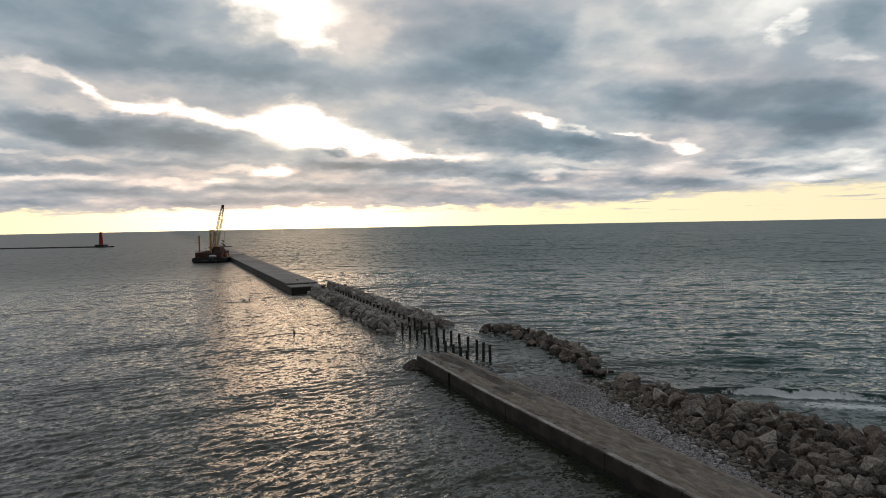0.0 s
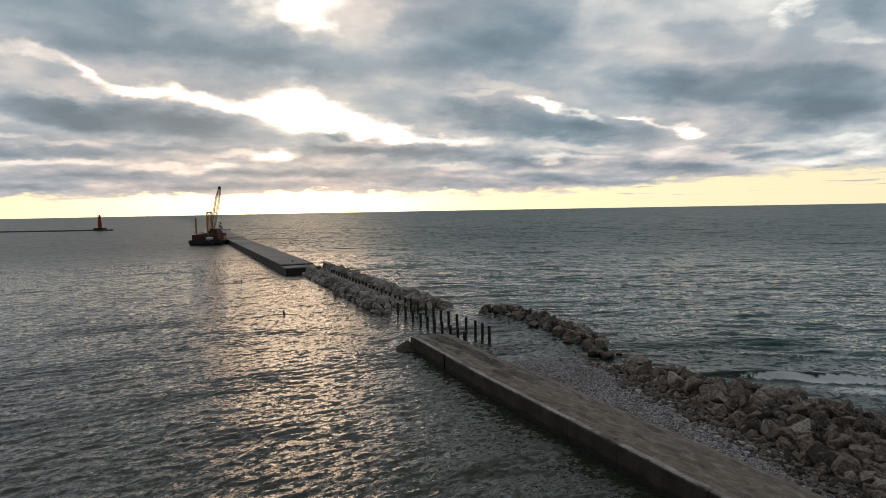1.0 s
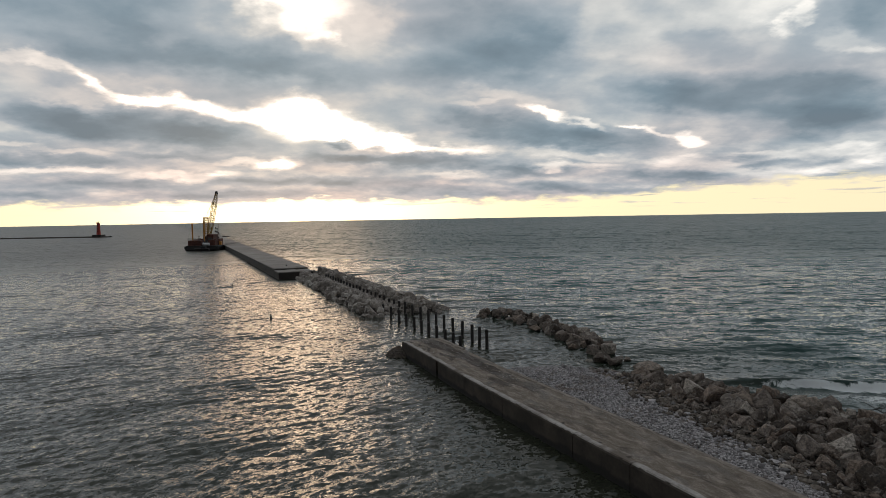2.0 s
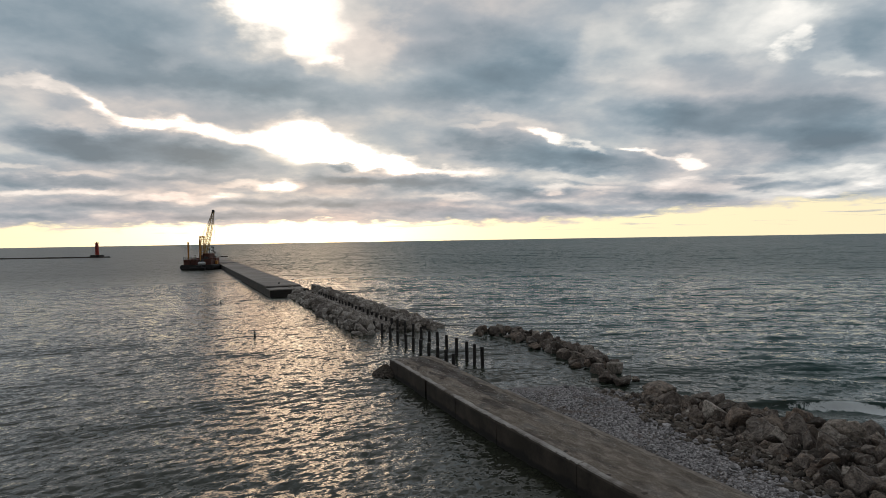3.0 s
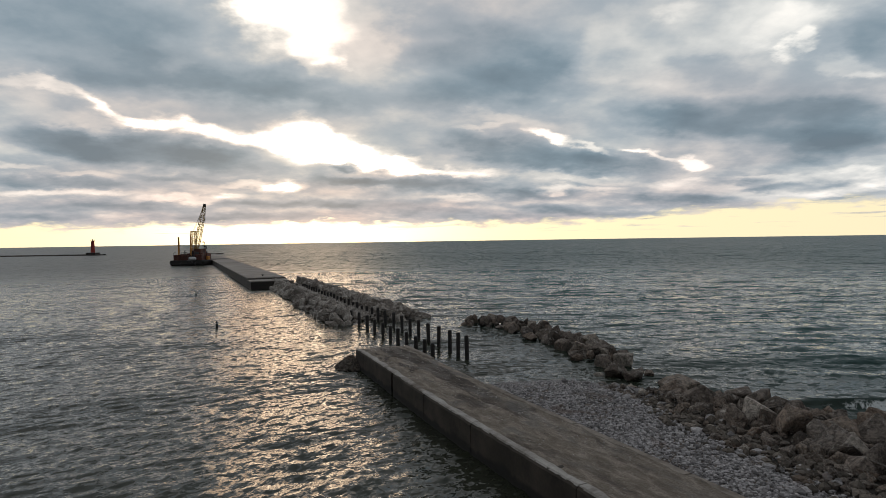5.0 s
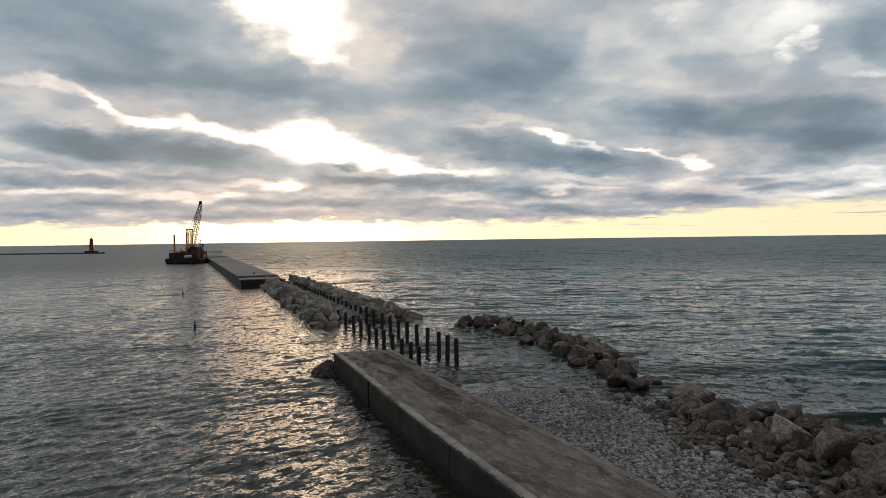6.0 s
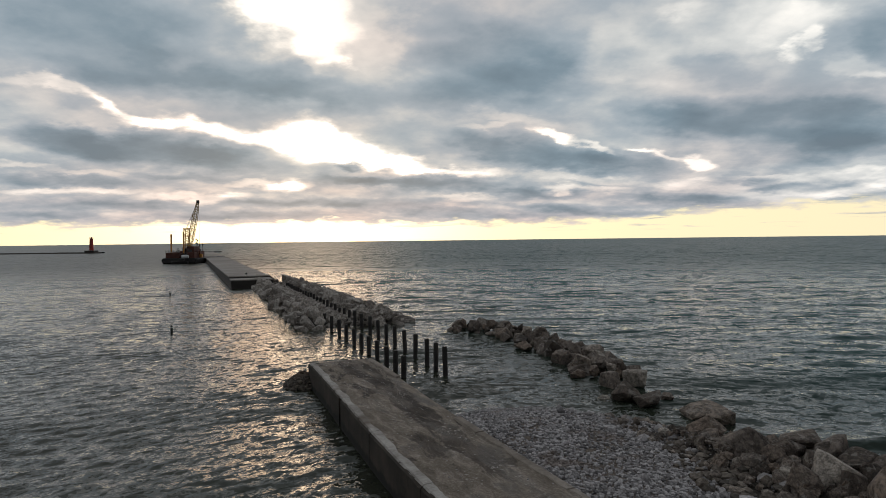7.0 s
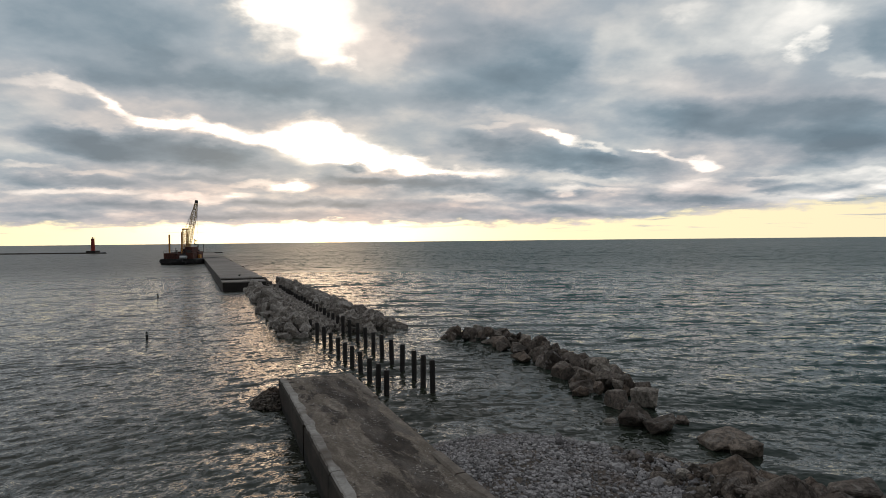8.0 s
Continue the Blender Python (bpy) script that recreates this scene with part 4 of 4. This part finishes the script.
def make_driftwood():
    rnd = random.Random(17)
    for s, o, long in ((31.5, 18.2, 1.4), (32.8, 19.0, 1.9), (34.0, 18.4, 1.2), (35.2, 19.6, 2.1), (36.4, 19.0, 1.5), (37.5, 20.2, 1.7), (38.8, 19.3, 1.3), (39.6, 20.6, 1.8)):
        a = rnd.uniform(0, 6.28)
        bm = B()
        way = Vector((math.cos(a), math.sin(a), rnd.uniform(0.1, 0.45)))
        end = way * long
        rod(bm, -way * long * 0.4, end, 0.05, 0.02, 6)
        for k in range(3):
            p = end * rnd.uniform(0.3, 0.9)
            rod(bm, p, p + Vector((rnd.uniform(-0.4, 0.4), rnd.uniform(-0.4, 0.4), rnd.uniform(0.1, 0.5))), 0.025, 0.008, 5)
        ob = new("driftwood", mesh_of("driftwood", bm, PILE))
        ob.matrix_basis = Matrix.Translation(at(s, o, shore_height(s, o) + 0.1))
        tagged(ob, "dark wet driftwood branch lying behind the stone bank", "driftwood", "driftwood branches")


make_driftwood()


# ---- the far dock ----
def dock_left(s):
    return 1.6 + 0.0132 * (-84 - s)


def dock_right(s):
    return 9.3 + 0.0195 * (-84 - s)


def make_dock():
    dock = thing("dock", "long grey concrete breakwater cap with dark sheet-steel sides", "breakwater", kind="structure")
    def slab(bm, s0, s1, z0, z1, out=0.0):
        n = 12
        rings = []
        for i in range(n + 1):
            s = s0 + (s1 - s0) * i / n
            a, b = dock_left(s) - out, dock_right(s) + out
            rings.append([bm.verts.new(at(s, o, z)) for o, z in ((a, z0), (a, z1 - 0.08), (a + 0.08, z1), (b - 0.08, z1), (b, z1 - 0.08), (b, z0))])
        for p, q in zip(rings, rings[1:]):
            for k in range(6):
                bm.faces.new((p[k], p[(k + 1) % 6], q[(k + 1) % 6], q[k]))
        bm.faces.new(rings[0])
        bm.faces.new(rings[-1][::-1])
        bmesh.ops.recalc_face_normals(bm, faces=bm.faces)
        return bm
    part("sheet_wall", slab(B(), -83.0, -89.45, -1.5, 1.55), DOCK_WALL, dock, "dark rusty sheet-steel wall")
    part("sheet_wall", slab(B(), -89.5, -424, -1.5, 1.9), DOCK_WALL, dock, "dark rusty sheet-steel wall")
    part("end_slab", slab(B(), -83.2, -89.45, 1.55, 1.72, 0.05), DOCK, dock, "lower slab at the end")
    cuts = [-89.5, -104, -119, -134, -150, -166, -182, -198, -214, -240, -270, -300, -335, -375, -424]
    for a, b in zip(cuts, cuts[1:]):
        part("cap_slab", slab(B(), a - 0.06, b, 1.9, 2.1, 0.06), DOCK, dock)
    rnd = random.Random(44)
    rocks = []
    for _ in range(170):
        s = -84 - 230 * rnd.random() ** 1.3
        rocks.append((rnd.choice(STONES), turned(at(s, dock_right(s) + rnd.uniform(0.2, 1.8), rnd.uniform(-0.1, 0.9)), rnd.uniform(0.35, 0.75), rnd)))
    toe_rocks = new("stone_fill", merged_stones("stone_fill", rocks, ROCK_FILL))
    toe_rocks.parent = dock
    tagged(toe_rocks, kind="stuff")
    p = at(-96, 5.6)
    bollard = thing("bollard", "small dark iron bollard on a concrete cap", "bollard", pose(p.x, p.y, 2.1))
    part("stem", rod(B(), (0, 0, 0), (0, 0, 0.2), 0.2, 0.16, 10), STEEL, bollard)
    part("head", rod(B(), (0, 0, 0.2), (0, 0, 0.3), 0.28, 0.26, 10), STEEL, bollard)


make_dock()


# ---- the crane barge ----
def lattice(bm, a, b, wide_a, wide_b, bays, r, mid=None):
    """A four-chord lattice mast from a to b, with cross braces."""
    a, b = Vector(a), Vector(b)
    axis = (b - a).normalized()
    side = axis.cross(Vector((0, 1, 0))).normalized()
    fore = side.cross(axis).normalized()

    def corner(t, i, j):
        wd = (wide_a + (wide_b - wide_a) * t) if mid is None else (wide_a + (mid - wide_a) * min(1, t / 0.25) if t < 0.5 else wide_b + (mid - wide_b) * min(1, (1 - t) / 0.3))
        return a.lerp(b, t) + side * (i * wd / 2) + fore * (j * wd / 2)

    ring = ((-1, -1), (1, -1), (1, 1), (-1, 1))
    for k in range(bays):
        t0, t1 = k / bays, (k + 1) / bays
        for q in range(4):
            i, j = ring[q]
            i2, j2 = ring[(q + 1) % 4]
            rod(bm, corner(t0, i, j), corner(t1, i, j), r, n=5)
            rod(bm, corner(t0, i, j), corner(t1, i2, j2), r * 0.55, n=4)
            rod(bm, corner(t1, i, j), corner(t1, i2, j2), r * 0.55, n=4)
    return bm


def make_barge():
    barge = thing("crane_barge", "black and rust-red work barge moored at the breakwater", "barge", pose(-101.0, 292.6, 0))
    # hull, its bow towards the viewer
    bm = B()
    rings = []
    for y, inset, low in ((0, 0.9, 0.4), (1.2, 0.2, -0.6), (4, 0, -1), (34, 0, -1), (36, 0.6, 0.2)):
        a, b = -9.3 + inset, 5.8 - inset
        rings.append([bm.verts.new((x, y, z)) for x, z in ((a, low), (a, 2.1), (a + 0.15, 2.3), (b - 0.15, 2.3), (b, 2.1), (b, low))])
    for p, q in zip(rings, rings[1:]):
        for k in range(6):
            bm.faces.new((p[k], p[(k + 1) % 6], q[(k + 1) % 6], q[k]))
    bm.faces.new(rings[0])
    bm.faces.new(rings[-1][::-1])
    bmesh.ops.recalc_face_normals(bm, faces=bm.faces)
    hull = part("hull", bm, HULL, barge)
    for i in range(9):
        bm = B()
        m = Matrix.Translation((-8.3 + 1.62 * i, 0.25, 1.35)) @ Matrix.Rotation(radians(90), 4, "X")
        for k in range(14):
            a0, a1 = k * 2 * math.pi / 14, (k + 1) * 2 * math.pi / 14
            rod(bm, m @ Vector((0.62 * math.cos(a0), 0.62 * math.sin(a0), 0)), m @ Vector((0.62 * math.cos(a1), 0.62 * math.sin(a1), 0)), 0.27, n=6)
        part("fender_tyre", bm, RUBBER, hull, "black rubber tyre fender")
    # rust-red deck houses and bins along the near end
    for x0, x1, z1, mat, word in ((-8.0, -4.9, 4.7, RUST, "rust-red deck house"), (-4.8, -2.2, 4.5, RUST, "rust-red bulwark bin"), (1.2, 4.2, 4.8, RUST, "rust-red deck house")):
        h = part("deck_house", box(B(), (x0, 1.6, 2.3), (x1, 6.5, z1), 0.08), mat, barge, word)
        for k in range(3):
            part("rib", box(B(), (x0 + (k + 0.5) * (x1 - x0) / 3 - 0.07, 1.52, 2.4), (x0 + (k + 0.5) * (x1 - x0) / 3 + 0.07, 1.6, z1 - 0.1)), mat, h)
    part("winch", rod(B(), (-1.2, 3.2, 3.2), (1.0, 3.2, 3.2), 0.75, n=14), STEEL, barge, "dark steel winch drum")
    part("tank", rod(B(), (-1.0, 1.0, 2.95), (1.9, 1.0, 2.95), 0.62, n=14), WHITE, barge, "white tank on deck")
    part("winch_frame", box(B(), (-1.7, 2.4, 2.3), (1.4, 5.0, 2.9), 0.05), STEEL, barge)
    part("deck_clutter", box(B(), (-1.9, 6.6, 2.3), (1.6, 9.5, 4.6), 0.1), STEEL, barge, "dark machinery on deck")
    for x, y, wide, deep, tall, mat, word in ((-6.6, 10.5, 2.6, 4.0, 2.6, RUST, "rust-red container"), (-3.6, 9.0, 1.8, 3.0, 2.9, RUST, "rust-red generator box"), (3.2, 9.6, 2.6, 5.0, 2.9, RUST, "rust-red container"), (5.0, 7.0, 1.0, 1.6, 1.6, ORANGE, "orange pump box"), (-0.6, 9.8, 1.6, 1.6, 3.4, STEEL, "dark steel hopper"), (2.0, 5.2, 1.0, 1.0, 1.6, STEEL, "dark steel drum rack")):
        part("deck_box", box(B(), (x - wide / 2, y - deep / 2, 2.3), (x + wide / 2, y + deep / 2, 2.3 + tall), 0.08), mat, barge, word)
    for x, y, top in ((-3.2, 2.6, 5.9), (-4.1, 4.0, 6.6), (-0.2, 2.0, 5.4), (0.6, 3.0, 6.2), (-1.9, 4.4, 6.8), (-2.6, 1.8, 5.6)):
        part("davit", rod(rod(B(), (x, y, 2.3), (x, y, top), 0.09, n=6), (x, y, top), (x + 0.9, y - 0.3, top - 0.2), 0.07, n=6), STEEL, barge, "small dark davit")
    # spuds
    for x, y, top in ((-7.9, 7.2, 12.5), (-2.65, 7.4, 13.5)):
        s = part("spud", rod(B(), (x, y, -1.5), (x, y, top), 0.36, n=12), ORANGE, barge, "tall orange steel spud pipe")
        part("spud_collar", box(B(), (x - 0.7, y - 0.7, 2.3), (x + 0.7, y + 0.7, 3.7), 0.08), STEEL, s)
    # rails
    for x0, x1, y, z in ((-8.0, -2.2, 1.7, 4.7), (1.2, 4.2, 1.7, 4.8)):
        bm = B()
        n = 5
        for k in range(n + 1):
            x = x0 + (x1 - x0) * k / n
            rod(bm, (x, y, z), (x, y, z + 1.0), 0.035, n=5)
        rod(bm, (x0, y, z + 1.0), (x1, y, z + 1.0), 0.035, n=5)
        rod(bm, (x0, y, z + 0.5), (x1, y, z + 0.5), 0.03, n=5)
        part("rail", bm, STEEL, barge)
    for x, top in ((3.7, 10.4), (4.3, 10.0)):
        mast = part("mast", rod(B(), (x, 5.0, 2.3), (x, 5.0, top), 0.06, n=6), STEEL, barge)
        part("signal_shape", rod(B(), (x, 5.0, top - 0.5), (x, 5.0, top + 0.1), 0.3, 0.2, 10), RUBBER, mast, "black day shape on the mast")
        part("signal_shape", rod(B(), (x, 5.0, top - 2.0), (x, 5.0, top - 1.4), 0.3, 0.2, 10), RUBBER, mast, "black day shape on the mast")

    # the crane that stands on the barge
    crane = thing("crawler_crane", "yellow lattice-boom crawler crane standing on a barge", "crane", pose(-101.0 - 0.5, 305.0, 2.3))
    for x in (-1.9, 1.9):
        t = part("track", box(B(), (x - 0.5, -3.0, 0), (x + 0.5, 3.0, 1.1), 0.3), STEEL, crane, "dark steel crawler track")
        for k in range(5):
            part("roller", rod(B(), (x - 0.56, -2.2 + 1.1 * k, 0.5), (x + 0.56, -2.2 + 1.1 * k, 0.5), 0.38, n=10), STEEL, t)
    part("turntable", rod(B(), (0, 0, 1.0), (0, 0, 1.6), 1.3, n=16), STEEL, crane)
    part("machinery_house", box(B(), (-1.7, -3.2, 1.6), (1.5, 3.6, 4.9), 0.15), RUST, crane, "rust-red machinery house")
    part("counterweight", box(B(), (-1.8, 3.6, 1.7), (1.8, 4.6, 3.6), 0.15), STEEL, crane)
    cab = part("cab", box(B(), (-2.9, -3.4, 1.6), (-1.72, -1.4, 4.1), 0.12), RUST, crane, "rust-red operator's cab")
    part("window", box(B(), (-2.75, -3.46, 2.7), (-1.87, -3.40, 3.9), 0.02), GLASS, cab)
    # gantry, which shows pale orange
    part("gantry", lattice(B(), (-3.4, 1.5, 4.0), (-3.4, 1.5, 12.4), 2.0, 1.8, 8, 0.15), GANTRY, crane, "orange lattice gantry tower")
    part("gantry_head", box(B(), (-4.5, 0.5, 12.3), (-2.3, 2.5, 12.9), 0.1), GANTRY, crane)
    boom = part("boom", lattice(B(), (-1.2, -2.0, 3.0), (3.7, -3.5, 24.0), 1.0, 0.8, 20, 0.12, 1.75), BOOM, crane, "yellow lattice boom")
    part("boom_head", box(B(), (3.2, -4.2, 23.6), (4.3, -2.9, 24.9), 0.25), STEEL, boom, "dark sheave block at the boom's tip")
    bm = B()
    rod(bm, (3.4, -3.2, 24.2), (-3.6, 1.5, 12.8), 0.05, n=5)
    rod(bm, (3.4, -3.0, 24.2), (-3.2, 1.5, 12.8), 0.05, n=5)
    part("pendant", bm, STEEL, boom)
    part("hoist_line", rod(B(), (4.3, -4.0, 24.2), (4.3, -4.0, 6.0), 0.04, n=5), STEEL, boom)
    part("hook_block", rod(B(), (4.3, -4.0, 4.8), (4.3, -4.0, 6.0), 0.3, 0.2, 10), STEEL, crane)

    # the small workboat in front of the barge
    boat = thing("workboat", "small black workboat alongside a barge", "boat", pose(-101.2, 289.9, 0))
    bm = B()
    rings = []
    for x, half, low in ((-3.6, 0.3, 0.3), (-2.6, 1.0, -0.2), (0, 1.3, -0.4), (3.3, 1.2, -0.4)):
        rings.append([bm.verts.new((x, y, z)) for y, z in ((-half * 0.6, low), (-half, 1.1), (-half + 0.1, 1.2), (half - 0.1, 1.2), (half, 1.1), (half * 0.6, low))])
    for p, q in zip(rings, rings[1:]):
        for k in range(6):
            bm.faces.new((p[k], p[(k + 1) % 6], q[(k + 1) % 6], q[k]))
    bm.faces.new(rings[0])
    bm.faces.new(rings[-1][::-1])
    bmesh.ops.recalc_face_normals(bm, faces=bm.faces)
    part("hull", bm, HULL, boat)
    wheel = part("wheelhouse", box(B(), (-0.4, -0.8, 1.2), (1.9, 0.8, 2.3), 0.12), HULL, boat, "dark steel wheelhouse")
    part("window", box(B(), (-0.2, -0.86, 1.6), (0.7, -0.80, 2.1), 0.02), GLASS, wheel)
    part("window", box(B(), (0.85, -0.86, 1.6), (1.7, -0.80, 2.1), 0.02), GLASS, wheel)
    part("mast", rod(B(), (0.8, 0, 2.3), (0.8, 0, 4.4), 0.05, n=6), STEEL, boat)


make_barge()


# ---- far end of the dock, beacon and lighthouse ----
def make_far_things():
    p = at(-424, 11.0)
    plat = thing("pier_head", "low dark concrete platform at the breakwater's end", "platform", pose(p.x, p.y, 0, 0, 0, math.degrees(PIER_TURN)), kind="structure")
    part("platform", box(B(), (-5.5, -1, 1.7), (10.5, 4, 2.3), 0.1), DOCK_WALL, plat)
    beacon = thing("beacon_light", "slim dark beacon post on the breakwater", "beacon", pose(-157.3, 462.9, 2.1))
    part("post", rod(B(), (0, 0, 0), (0, 0, 5.0), 0.2, n=8), STEEL, beacon)
    part("lantern", rod(B(), (0, 0, 5.0), (0, 0, 6.0), 0.5, 0.42, 10), RUBBER, beacon)
    tower = thing("lighthouse", "red tapered lighthouse tower on a dark pier base", "lighthouse", pose(-307.5, 594.0, 0))
    part("base", box(B(), (-4.2, -4, -1), (4.2, 4, 2.6), 0.2), DOCK_WALL, tower, "dark stone base")
    part("wall", rod(B(), (0, 0, 2.7), (0, 0, 13.0), 1.95, 1.35, 8), RED, tower, "red steel tower")
    part("gallery", rod(B(), (0, 0, 13.0), (0, 0, 13.35), 1.8, 1.8, 12), RED, tower)
    bm = B()
    for k in range(10):
        a = k * 0.6283
        rod(bm, (1.65 * math.cos(a), 1.65 * math.sin(a), 13.35), (1.65 * math.cos(a), 1.65 * math.sin(a), 14.3), 0.06, n=5)
        rod(bm, (1.65 * math.cos(a), 1.65 * math.sin(a), 14.3), (1.65 * math.cos(a + 0.6283), 1.65 * math.sin(a + 0.6283), 14.3), 0.06, n=5)
    part("rail", bm, RED, tower)
    lantern = part("lantern_room", rod(B(), (0, 0, 13.35), (0, 0, 14.4), 0.55, 0.55, 8), GLASS, tower, "glazed lantern room")
    part("roof", rod(B(), (0, 0, 14.4), (0, 0, 14.9), 0.65, 0.1, 8), RED, lantern)
    for k in range(3):
        part("window", box(B(), (-0.3, -2.0 + 0.16 * k, 5.0 + 2.6 * k), (0.3, -1.4 + 0.16 * k, 6.2 + 2.6 * k), 0.03), GLASS, tower)
    far = thing("far_breakwater", "low dark stone breakwater running out to a lighthouse", "breakwater", kind="structure")
    bm = B()
    prof = []
    n = 90
    for i in range(n + 1):
        x = -296.0 - (i / n) * 424
        y = 592 + 14 * (i / n)
        z = 1.15 + 0.35 * noise.noise(Vector((x * 0.13, 0, 0)))
        prof.append([bm.verts.new((x, y + dy, h)) for dy, h in ((-5, -1), (-2.5, z * 0.75), (0, z), (2.5, z * 0.8), (5, -1))])
    for a, b in zip(prof, prof[1:]):
        for k in range(4):
            bm.faces.new((a[k], a[k + 1], b[k + 1], b[k]))
    part("stones", bm, SHADED_CORE, far)
    # two marker buoys in the harbour
    for x, y, h in ((-20.25, 93.54, 0.75), (-39.38, 137.44, 0.75)):
        buoy = thing("marker_buoy", "small dark spar buoy with a pale band in the water", "buoy", pose(x, y, -0.1, 2, -3, 0), "harbour buoys")
        part("body", rod(B(), (0, 0, -0.5), (0, 0, h * 0.62), 0.13, 0.12, 10), RUBBER, buoy)
        part("band", rod(B(), (0, 0, h * 0.62), (0, 0, h * 0.74), 0.125, 0.125, 10), WHITE, buoy, "pale band")
        part("cap", rod(B(), (0, 0, h * 0.74), (0, 0, h), 0.12, 0.05, 10), RUBBER, buoy)


make_far_things()
